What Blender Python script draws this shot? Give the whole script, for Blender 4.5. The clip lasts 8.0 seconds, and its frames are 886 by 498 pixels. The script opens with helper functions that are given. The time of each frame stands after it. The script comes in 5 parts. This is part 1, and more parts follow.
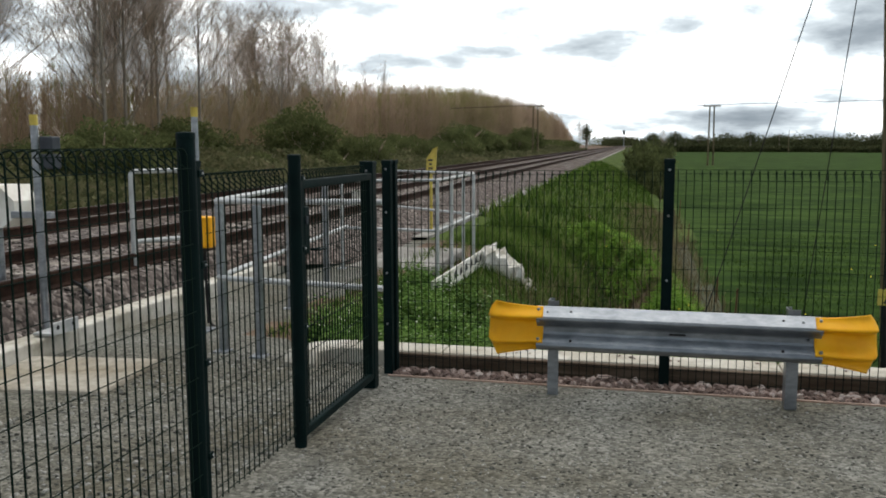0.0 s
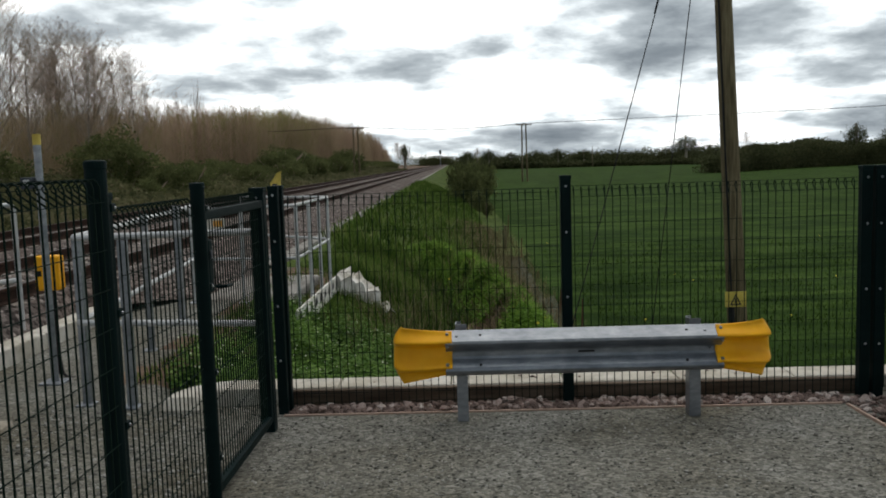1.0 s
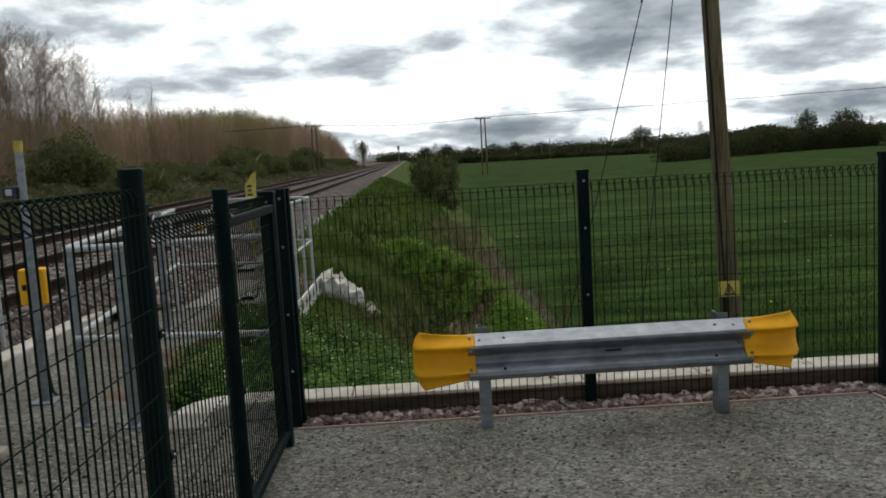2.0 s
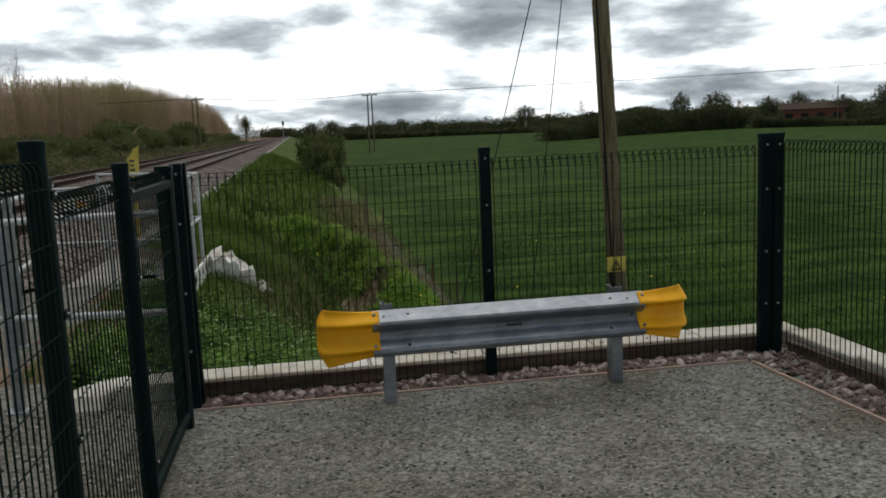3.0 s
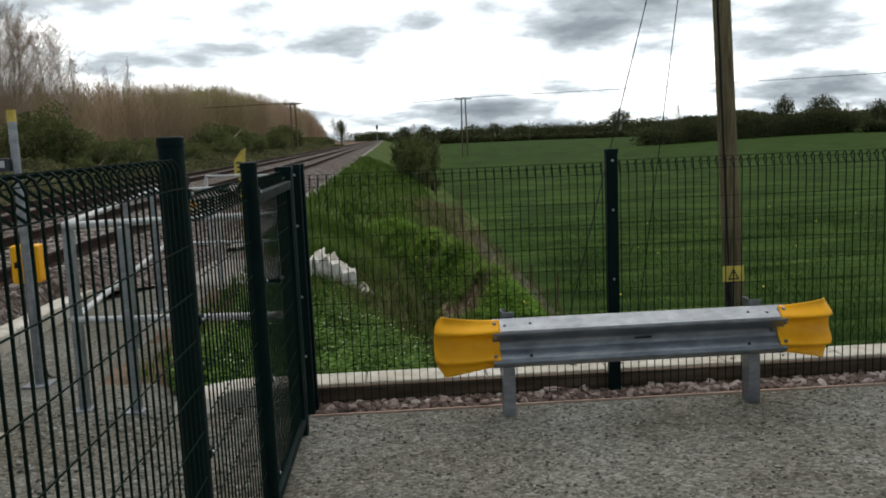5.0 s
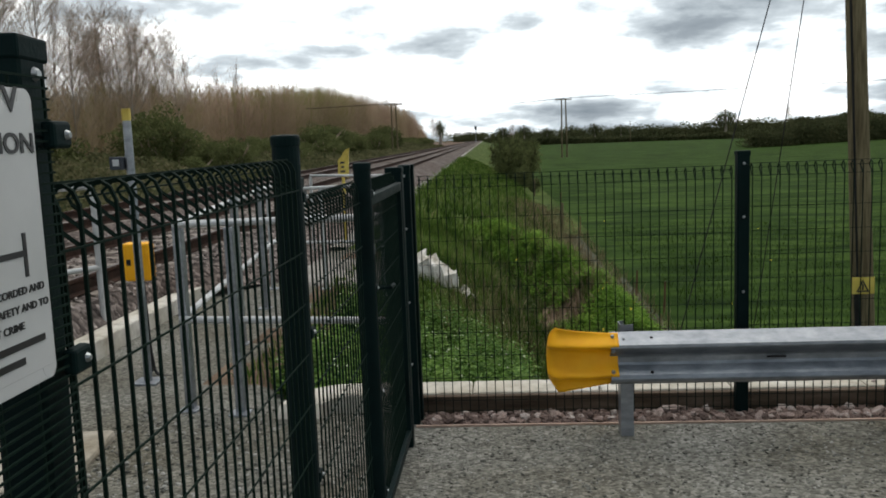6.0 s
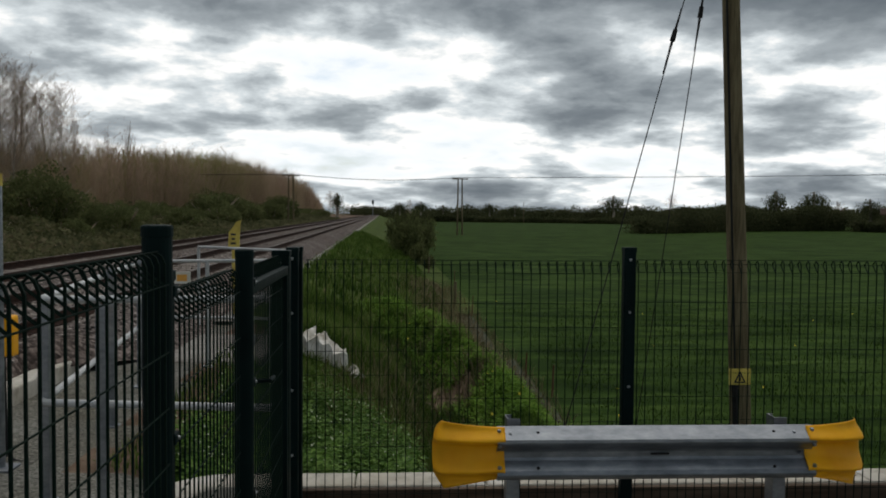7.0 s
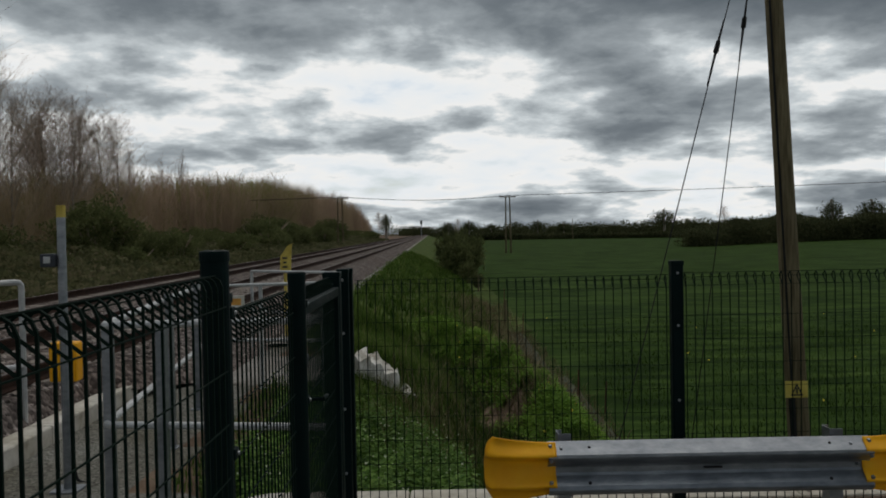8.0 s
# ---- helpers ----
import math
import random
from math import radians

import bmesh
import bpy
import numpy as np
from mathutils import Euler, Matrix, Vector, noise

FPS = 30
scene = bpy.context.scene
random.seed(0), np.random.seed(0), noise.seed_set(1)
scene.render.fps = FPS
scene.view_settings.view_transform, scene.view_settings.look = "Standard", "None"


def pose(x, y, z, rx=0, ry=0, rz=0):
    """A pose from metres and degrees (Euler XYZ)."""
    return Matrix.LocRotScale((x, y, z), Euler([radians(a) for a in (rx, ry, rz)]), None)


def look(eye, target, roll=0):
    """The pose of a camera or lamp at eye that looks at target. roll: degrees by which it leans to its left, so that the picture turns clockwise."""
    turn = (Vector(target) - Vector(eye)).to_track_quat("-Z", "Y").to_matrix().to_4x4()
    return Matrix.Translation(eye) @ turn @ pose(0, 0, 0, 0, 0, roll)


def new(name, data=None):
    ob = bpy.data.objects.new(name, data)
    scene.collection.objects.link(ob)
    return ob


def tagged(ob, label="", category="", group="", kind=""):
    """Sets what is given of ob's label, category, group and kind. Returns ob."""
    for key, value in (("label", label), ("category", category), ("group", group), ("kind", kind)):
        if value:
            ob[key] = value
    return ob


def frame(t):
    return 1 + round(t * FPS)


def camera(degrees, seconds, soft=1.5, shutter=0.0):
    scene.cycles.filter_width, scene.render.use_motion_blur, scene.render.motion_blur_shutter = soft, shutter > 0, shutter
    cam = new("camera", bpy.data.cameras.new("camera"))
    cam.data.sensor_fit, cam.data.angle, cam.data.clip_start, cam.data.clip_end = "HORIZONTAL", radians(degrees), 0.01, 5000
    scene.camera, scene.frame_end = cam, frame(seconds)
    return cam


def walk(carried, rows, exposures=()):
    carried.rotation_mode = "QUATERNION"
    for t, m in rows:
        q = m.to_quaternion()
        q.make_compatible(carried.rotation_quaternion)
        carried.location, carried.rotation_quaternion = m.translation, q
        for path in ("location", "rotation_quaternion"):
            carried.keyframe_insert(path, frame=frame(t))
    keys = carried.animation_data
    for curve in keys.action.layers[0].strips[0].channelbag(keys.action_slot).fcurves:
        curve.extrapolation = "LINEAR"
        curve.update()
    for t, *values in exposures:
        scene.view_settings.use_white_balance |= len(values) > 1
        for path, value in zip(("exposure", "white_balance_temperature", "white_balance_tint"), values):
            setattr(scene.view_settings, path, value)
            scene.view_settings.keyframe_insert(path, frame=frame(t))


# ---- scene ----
cam = camera(55.0, 8.0, soft=1.8)
PATH = [
    (0, (1.934, -6.341, 1.785), (1.468, -4.411, 1.541), -0.2),
    (0.5, (1.651, -6.16, 1.795), (1.331, -4.201, 1.55), -2.5),
    (1, (1.356, -6.155, 1.792), (1.301, -4.166, 1.591), -1.8),
    (1.2, (1.239, -6.141, 1.787), (1.244, -4.165, 1.48), -3.7),
    (2.3, (0.925, -5.888, 1.831), (1.004, -3.9, 1.635), -2.5),
    (2.5, (0.905, -5.895, 1.827), (1.067, -3.916, 1.589), -2.7),
    (3, (0.851, -5.931, 1.826), (1.15, -3.973, 1.544), -2.5),
    (3.5, (0.831, -5.848, 1.823), (1.042, -3.882, 1.521), -2.0),
    (4, (0.844, -5.784, 1.821), (0.983, -3.804, 1.581), -1.3),
    (4.2, (0.829, -5.793, 1.815), (0.946, -3.812, 1.566), -0.6),
    (5.3, (0.621, -5.583, 1.807), (0.691, -3.603, 1.531), -3.2),
    (5.5, (0.598, -5.537, 1.793), (0.631, -3.559, 1.496), -3.1),
    (6, (0.574, -5.393, 1.81), (0.438, -3.414, 1.557), -2.2),
    (6.5, (0.602, -5.326, 1.854), (0.627, -3.33, 1.725), -0.4),
    (7, (0.6, -5.283, 1.879), (0.714, -3.288, 1.796), 0.5),
    (7.5, (0.597, -5.318, 1.877), (0.665, -3.321, 1.795), -0.0),
    (8, (0.613, -5.369, 1.88), (0.612, -3.369, 1.842), -1.1),
]
walk(cam, [(t, look(e, a, r)) for t, e, a, r in PATH], exposures=[(0, 1.05), (1, 0.5), (2.5, 0.5), (4, 0.6), (5.5, 0.85), (6, 0.9), (6.5, 0.46), (7, 0.04), (8, -0.22)])

# ---- world and light ----
world = bpy.data.worlds.new("overcast_sky")
scene.world = world
world.use_nodes = True
wn, wl = world.node_tree.nodes, world.node_tree.links
wn.clear()


def wnode(kind, **kw):
    n = wn.new(kind)
    for k, v in kw.items():
        if k == "op":
            n.operation = v
        elif k == "val":
            n.inputs[1].default_value = v
    return n


SUN_EL, SUN_AZ = 64.0, 15.0
sky = wn.new("ShaderNodeTexSky")
sky.sky_type = "NISHITA"
sky.sun_disc = False
sky.sun_elevation = radians(SUN_EL)
sky.sun_rotation = radians(SUN_AZ)
sky.air_density, sky.dust_density = 1.0, 1.5
bg_sky = wn.new("ShaderNodeBackground")
bg_sky.inputs[1].default_value = 0.11
wl.new(sky.outputs[0], bg_sky.inputs[0])

# a cloud layer, seen in perspective from below
tc = wn.new("ShaderNodeTexCoord")
sep = wn.new("ShaderNodeSeparateXYZ")
wl.new(tc.outputs["Generated"], sep.inputs[0])
up = wnode("ShaderNodeMath", op="MAXIMUM", val=0.0)
wl.new(sep.outputs[2], up.inputs[0])
lift = wnode("ShaderNodeMath", op="ADD", val=0.235)
wl.new(up.outputs[0], lift.inputs[0])
dx, dy = wnode("ShaderNodeMath", op="DIVIDE"), wnode("ShaderNodeMath", op="DIVIDE")
for d, axis in ((dx, 0), (dy, 1)):
    wl.new(sep.outputs[axis], d.inputs[0])
    wl.new(lift.outputs[0], d.inputs[1])
comb = wn.new("ShaderNodeCombineXYZ")
wl.new(dx.outputs[0], comb.inputs[0])
wl.new(dy.outputs[0], comb.inputs[1])


def cloud_noise(scale, detail, rough, offset, warp=0.0):
    m = wn.new("ShaderNodeMapping")
    m.inputs["Location"].default_value = offset
    wl.new(comb.outputs[0], m.inputs[0])
    n = wn.new("ShaderNodeTexNoise")
    n.inputs["Scale"].default_value = scale
    n.inputs["Detail"].default_value = detail
    n.inputs["Roughness"].default_value = rough
    n.inputs["Distortion"].default_value = warp
    wl.new(m.outputs[0], n.inputs["Vector"])
    return n


def wramp(src, stops):
    r = wn.new("ShaderNodeValToRGB")
    els = r.color_ramp.elements
    while len(els) < len(stops):
        els.new(0.5)
    for e, (p, c) in zip(els, stops):
        e.position, e.color = p, (*c, 1) if len(c) == 3 else c
    wl.new(src, r.inputs[0])
    return r


big = cloud_noise(0.9, 2, 0.5, (2.0, 8.6, 0))
fine = cloud_noise(3.2, 7, 0.54, (0.4, 5.2, 2.0), 0.1)
mixn = wnode("ShaderNodeMath", op="MULTIPLY_ADD")
wl.new(big.outputs[0], mixn.inputs[0])
mixn.inputs[1].default_value = 0.67
half = wnode("ShaderNodeMath", op="MULTIPLY", val=0.5)
wl.new(fine.outputs[0], half.inputs[0])
wl.new(half.outputs[0], mixn.inputs[2])
# clouds thicken overhead and thin out towards the horizon
thick = wnode("ShaderNodeMath", op="MULTIPLY_ADD")
wl.new(up.outputs[0], thick.inputs[0])
thick.inputs[1].default_value = 2.0
thick.inputs[2].default_value = -0.37
thick.use_clamp = False
floor_ = wnode("ShaderNodeMath", op="MAXIMUM", val=-0.03)
wl.new(thick.outputs[0], floor_.inputs[0])
capped = wnode("ShaderNodeMath", op="MINIMUM", val=0.16)
wl.new(floor_.outputs[0], capped.inputs[0])
dens = wnode("ShaderNodeMath", op="ADD")
wl.new(mixn.outputs[0], dens.inputs[0])
wl.new(capped.outputs[0], dens.inputs[1])
cloud_col = wramp(dens.outputs[0], [(0.40, (0.85, 0.93, 1.0)), (0.525, (1.0, 1.0, 0.985)), (0.555, (0.68, 0.735, 0.76)), (0.605, (0.37, 0.412, 0.44)), (0.68, (0.195, 0.225, 0.25)), (0.8, (0.095, 0.118, 0.14))])
bg_cloud = wn.new("ShaderNodeBackground")
bg_cloud.inputs[1].default_value = 1.0
wl.new(cloud_col.outputs[0], bg_cloud.inputs[0])
cover = wramp(dens.outputs[0], [(0.36, (0.35, 0.35, 0.35)), (0.46, (1, 1, 1))])
mix = wn.new("ShaderNodeMixShader")
wl.new(cover.outputs[0], mix.inputs[0])
wl.new(bg_sky.outputs[0], mix.inputs[1])
wl.new(bg_cloud.outputs[0], mix.inputs[2])
wout = wn.new("ShaderNodeOutputWorld")
wl.new(mix.outputs[0], wout.inputs[0])

sun = new("sun", bpy.data.lights.new("sun", "SUN"))
sun.data.energy, sun.data.angle, sun.data.color = 1.5, radians(75), (1.0, 0.95, 0.88)
_a, _e = radians(SUN_AZ), radians(SUN_EL)
sun.matrix_world = look((0, 0, 30), (-math.sin(_a) * math.cos(_e), -math.cos(_a) * math.cos(_e), 30 - math.sin(_e)))

# ---- materials ----


def material(name, stops, scale=8.0, rough=0.7, metal=0.0, bump=0.2, bump_scale=None, detail=6, big=0.0, spot=None, island=0.0, per_object=0.0, voronoi=0.0, translucent=0.0, spec=0.5, stretch=(1, 1, 1)):
    """A surface with a grain of its own, slow stains (big), and variation from piece to piece."""
    m = bpy.data.materials.new(name)
    m.use_nodes = True
    nt = m.node_tree
    nodes, links = nt.nodes, nt.links
    b = nodes["Principled BSDF"]
    co = nodes.new("ShaderNodeTexCoord")
    mp = nodes.new("ShaderNodeMapping")
    mp.inputs["Scale"].default_value = stretch
    links.new(co.outputs["Object"], mp.inputs[0])
    n = nodes.new("ShaderNodeTexNoise")
    n.inputs["Scale"].default_value, n.inputs["Detail"].default_value, n.inputs["Roughness"].default_value = scale, detail, 0.62
    links.new(mp.outputs[0], n.inputs["Vector"])
    fac = n.outputs[0]
    height = fac
    if voronoi:
        v = nodes.new("ShaderNodeTexVoronoi")
        v.inputs["Scale"].default_value = voronoi
        links.new(mp.outputs[0], v.inputs["Vector"])
        sepc = nodes.new("ShaderNodeSeparateColor")
        links.new(v.outputs["Color"], sepc.inputs[0])
        mm = nodes.new("ShaderNodeMath")
        mm.operation = "MULTIPLY_ADD"
        links.new(sepc.outputs[0], mm.inputs[0])
        mm.inputs[1].default_value = 0.5
        hm = nodes.new("ShaderNodeMath")
        hm.operation = "MULTIPLY"
        hm.inputs[1].default_value = 0.5
        links.new(fac, hm.inputs[0])
        links.new(hm.outputs[0], mm.inputs[2])
        fac = mm.outputs[0]
        inv = nodes.new("ShaderNodeMath")
        inv.operation = "SUBTRACT"
        inv.inputs[0].default_value = 1.0
        links.new(v.outputs["Distance"], inv.inputs[1])
        height = inv.outputs[0]
    for amount, source in ((island, "ShaderNodeNewGeometry"), (per_object, "ShaderNodeObjectInfo")):
        if amount:
            g = nodes.new(source)
            a = nodes.new("ShaderNodeMath")
            a.operation = "MULTIPLY_ADD"
            links.new(g.outputs["Random Per Island" if island and source == "ShaderNodeNewGeometry" else "Random"], a.inputs[0])
            a.inputs[1].default_value = amount
            s = nodes.new("ShaderNodeMath")
            s.operation = "SUBTRACT"
            s.inputs[1].default_value = amount / 2
            links.new(fac, s.inputs[0])
            links.new(s.outputs[0], a.inputs[2])
            fac = a.outputs[0]
    r = nodes.new("ShaderNodeValToRGB")
    els = r.color_ramp.elements
    while len(els) < len(stops):
        els.new(0.5)
    for e, (p, c) in zip(els, stops):
        e.position, e.color = p, (*c, 1)
    links.new(fac, r.inputs[0])
    col = r.outputs[0]
    if big:
        n2 = nodes.new("ShaderNodeTexNoise")
        n2.inputs["Scale"].default_value, n2.inputs["Detail"].default_value = big, 4
        links.new(co.outputs["Object"], n2.inputs["Vector"])
        r2 = nodes.new("ShaderNodeValToRGB")
        r2.color_ramp.elements[0].position, r2.color_ramp.elements[1].position = 0.35, 0.68
        r2.color_ramp.elements[0].color = (*(spot or (0.62, 0.6, 0.58)), 1)
        r2.color_ramp.elements[1].color = (1, 1, 1, 1)
        links.new(n2.outputs[0], r2.inputs[0])
        mul = nodes.new("ShaderNodeMix")
        mul.data_type, mul.blend_type = "RGBA", "MULTIPLY"
        mul.inputs["Factor"].default_value = 1.0
        links.new(col, mul.inputs["A"])
        links.new(r2.outputs[0], mul.inputs["B"])
        col = mul.outputs["Result"]
    links.new(col, b.inputs["Base Color"])
    b.inputs["Specular IOR Level"].default_value = spec
    b.inputs["Metallic"].default_value = metal
    rr = nodes.new("ShaderNodeMapRange")
    rr.inputs["To Min"].default_value, rr.inputs["To Max"].default_value = max(rough - 0.12, 0.02), min(rough + 0.12, 1)
    links.new(n.outputs[0], rr.inputs[0])
    links.new(rr.outputs[0], b.inputs["Roughness"])
    if bump:
        bp = nodes.new("ShaderNodeBump")
        bp.inputs["Strength"].default_value = bump
        bp.inputs["Distance"].default_value = 0.02 if not voronoi else 0.5 / voronoi
        if bump_scale:
            n3 = nodes.new("ShaderNodeTexNoise")
            n3.inputs["Scale"].default_value, n3.inputs["Detail"].default_value = bump_scale, 5
            links.new(mp.outputs[0], n3.inputs["Vector"])
            height = n3.outputs[0]
        links.new(height, bp.inputs["Height"])
        links.new(bp.outputs[0], b.inputs["Normal"])
    if translucent:
        t = nodes.new("ShaderNodeBsdfTranslucent")
        links.new(col, t.inputs[0])
        ms = nodes.new("ShaderNodeMixShader")
        ms.inputs[0].default_value = translucent
        links.new(b.outputs[0], ms.inputs[1])
        links.new(t.outputs[0], ms.inputs[2])
        links.new(ms.outputs[0], nodes["Material Output"].inputs[0])
    return m


M_GRAVEL = material("crushed_gravel", [(0.15, (0.052, 0.051, 0.045)), (0.4, (0.135, 0.135, 0.12)), (0.6, (0.195, 0.195, 0.175)), (0.88, (0.35, 0.345, 0.318))], scale=9, voronoi=50, bump=0.7, rough=0.9, big=0.8, spot=(0.62, 0.58, 0.5), spec=0.08)
M_GRIT = material("loose_chippings", [(0.1, (0.05, 0.05, 0.044)), (0.5, (0.16, 0.159, 0.142)), (0.9, (0.33, 0.325, 0.3))], scale=30, rough=0.9, bump=0.3, island=0.9, spec=0.08)
M_CLOD = material("sunk_dark_stone", [(0.1, (0.035, 0.036, 0.032)), (0.5, (0.085, 0.086, 0.076)), (0.9, (0.2, 0.198, 0.178))], scale=25, rough=0.92, bump=0.4, island=0.7, spec=0.06)
M_BALLAST = material("track_ballast", [(0.2, (0.04, 0.034, 0.032)), (0.45, (0.1, 0.086, 0.08)), (0.62, (0.165, 0.143, 0.132)), (0.8, (0.3, 0.265, 0.25))], scale=14, voronoi=17, bump=1.0, rough=0.92, big=0.35, spot=(0.7, 0.64, 0.6), spec=0.05)
M_BSTONE = material("ballast_stone", [(0.2, (0.08, 0.07, 0.063)), (0.5, (0.22, 0.19, 0.17)), (0.8, (0.4, 0.35, 0.32))], scale=20, rough=0.9, bump=0.3, island=0.8, spec=0.08)
M_STONE = material("pink_granite_stone", [(0.1, (0.08, 0.06, 0.053)), (0.35, (0.175, 0.128, 0.112)), (0.55, (0.265, 0.2, 0.178)), (0.75, (0.35, 0.285, 0.26)), (0.95, (0.48, 0.44, 0.41))], scale=26, rough=0.85, bump=0.4, per_object=0.8, spec=0.08)
M_CONCRETE = material("pale_concrete", [(0.3, (0.4, 0.38, 0.34)), (0.5, (0.56, 0.54, 0.49)), (0.7, (0.66, 0.64, 0.59))], scale=9, rough=0.85, bump=0.15, bump_scale=120, big=1.4, spot=(0.7, 0.67, 0.6), spec=0.08)
M_CONCRETE_GREY = material("grey_concrete", [(0.3, (0.2, 0.195, 0.18)), (0.5, (0.3, 0.29, 0.27)), (0.7, (0.4, 0.39, 0.36))], scale=7, rough=0.88, bump=0.2, bump_scale=90, big=0.9, spec=0.08)
M_FOOTING = material("gritty_worn_concrete", [(0.3, (0.27, 0.25, 0.21)), (0.5, (0.38, 0.355, 0.305)), (0.7, (0.48, 0.45, 0.39))], scale=11, rough=0.92, bump=0.4, bump_scale=60, big=1.6, spot=(0.65, 0.6, 0.52), spec=0.05)
M_BOARD = material("damp_brown_board", [(0.3, (0.05, 0.035, 0.025)), (0.55, (0.1, 0.075, 0.055)), (0.75, (0.17, 0.13, 0.1))], scale=6, rough=0.8, bump=0.3, bump_scale=60, stretch=(0.3, 1, 3), spec=0.08)
M_TIMBER_EDGE = material("timber_edging", [(0.3, (0.3, 0.21, 0.165)), (0.55, (0.42, 0.31, 0.25)), (0.75, (0.52, 0.41, 0.34))], scale=12, rough=0.8, bump=0.3, stretch=(0.3, 4, 4), spec=0.08)
M_GREEN = material("dark_green_powder_coat", [(0.3, (0.0018, 0.0085, 0.0088)), (0.55, (0.003, 0.0125, 0.0125)), (0.8, (0.006, 0.02, 0.0195))], scale=5, rough=0.55, bump=0.06, bump_scale=160, big=2.0, spot=(0.75, 0.75, 0.75), spec=0.07)
M_WIRE = material("green_coated_wire", [(0.3, (0.004, 0.011, 0.008)), (0.7, (0.007, 0.018, 0.013))], scale=12, rough=0.7, bump=0.03, spec=0.06)
M_BOLT = material("dull_zinc_bolt", [(0.3, (0.28, 0.3, 0.31)), (0.7, (0.5, 0.52, 0.53))], scale=60, rough=0.45, metal=0.85, bump=0.1)
M_GALV = material("weathered_galvanised_steel", [(0.25, (0.2, 0.22, 0.24)), (0.5, (0.3, 0.32, 0.345)), (0.75, (0.41, 0.43, 0.455))], scale=16, rough=0.4, metal=0.75, bump=0.06, bump_scale=70, big=3.0, spot=(0.66, 0.67, 0.69), stretch=(0.6, 1, 1.6))
M_GALV_PALE = material("pale_galvanised_tube", [(0.25, (0.4, 0.41, 0.415)), (0.55, (0.53, 0.54, 0.545)), (0.8, (0.62, 0.625, 0.63))], scale=14, rough=0.5, metal=0.2, bump=0.05, big=2.2, spot=(0.75, 0.76, 0.76))
M_YELLOW = material("yellow_plastic", [(0.3, (0.93, 0.41, 0.004)), (0.5, (0.97, 0.47, 0.008)), (0.75, (1.0, 0.53, 0.02))], scale=5, rough=0.45, bump=0.05, bump_scale=40, big=3.5, spot=(0.86, 0.82, 0.75), spec=0.25)
M_YELLOW_PAINT = material("faded_yellow_paint", [(0.3, (0.6, 0.46, 0.07)), (0.6, (0.73, 0.58, 0.12)), (0.8, (0.77, 0.65, 0.22))], scale=8, rough=0.6, bump=0.1, big=3, spot=(0.7, 0.66, 0.6))
M_RAIL = material("rusty_rail_steel", [(0.3, (0.018, 0.011, 0.009)), (0.55, (0.04, 0.023, 0.017)), (0.8, (0.08, 0.045, 0.032))], scale=9, rough=0.8, metal=0.1, bump=0.2, bump_scale=60, spec=0.06)
M_RAILTOP = material("worn_rail_head", [(0.3, (0.06, 0.05, 0.045)), (0.7, (0.12, 0.105, 0.1))], scale=5, rough=0.55, metal=0.6, bump=0.02, stretch=(8, 0.1, 1))
M_SLEEPER = material("concrete_sleeper", [(0.3, (0.16, 0.135, 0.115)), (0.6, (0.27, 0.24, 0.21)), (0.8, (0.34, 0.31, 0.28))], scale=8, rough=0.9, bump=0.2, per_object=0.25, spec=0.08)
M_WOODPOLE = material("weathered_pole_wood", [(0.25, (0.07, 0.055, 0.032)), (0.5, (0.19, 0.155, 0.092)), (0.75, (0.31, 0.265, 0.17))], scale=7, rough=0.85, bump=0.35, bump_scale=30, big=0.8, stretch=(6, 6, 0.35), spec=0.1)
M_BLACK = material("black_rubber_cable", [(0.3, (0.008, 0.008, 0.009)), (0.7, (0.02, 0.02, 0.021))], scale=10, rough=0.6, bump=0.05, spec=0.22)
M_DARKGREY = material("dark_grey_housing", [(0.3, (0.03, 0.035, 0.045)), (0.7, (0.06, 0.068, 0.08))], scale=8, rough=0.5, bump=0.05, spec=0.22)
M_WHITE = material("white_painted_cover", [(0.3, (0.68, 0.67, 0.62)), (0.6, (0.8, 0.79, 0.75)), (0.8, (0.84, 0.83, 0.8))], scale=5, rough=0.55, bump=0.05, big=2.5, spot=(0.75, 0.72, 0.66))
M_WHITEWASH = material("flaking_whitewash", [(0.3, (0.2, 0.185, 0.15)), (0.42, (0.5, 0.48, 0.43)), (0.55, (0.74, 0.72, 0.68)), (0.75, (0.82, 0.81, 0.78))], scale=6, rough=0.9, bump=0.6, bump_scale=14, big=2.2, spot=(0.6, 0.57, 0.5), spec=0.05)
M_SIGN = material("white_sign_face", [(0.3, (0.46, 0.47, 0.475)), (0.7, (0.55, 0.56, 0.565))], scale=4, rough=0.35, bump=0.0, big=2.5, spot=(0.9, 0.9, 0.89))
M_INK = material("black_sign_ink", [(0.3, (0.01, 0.01, 0.011)), (0.7, (0.018, 0.018, 0.02))], scale=10, rough=0.45, bump=0.0)
M_GRASS_SOIL = material("rough_grass_bank", [(0.25, (0.03, 0.047, 0.013)), (0.45, (0.062, 0.092, 0.022)), (0.62, (0.098, 0.132, 0.034)), (0.8, (0.165, 0.15, 0.078))], scale=3.2, rough=0.95, bump=0.8, bump_scale=22, big=0.4, spot=(0.5, 0.55, 0.45), spec=0.04)
M_FIELD = material("young_crop_field", [(0.34, (0.013, 0.029, 0.006)), (0.5, (0.033, 0.063, 0.013)), (0.66, (0.07, 0.113, 0.026))], scale=1.1, rough=0.95, bump=0.7, bump_scale=18, big=0.3, spot=(0.58, 0.64, 0.5), stretch=(0.28, 1.6, 1), spec=0.02)
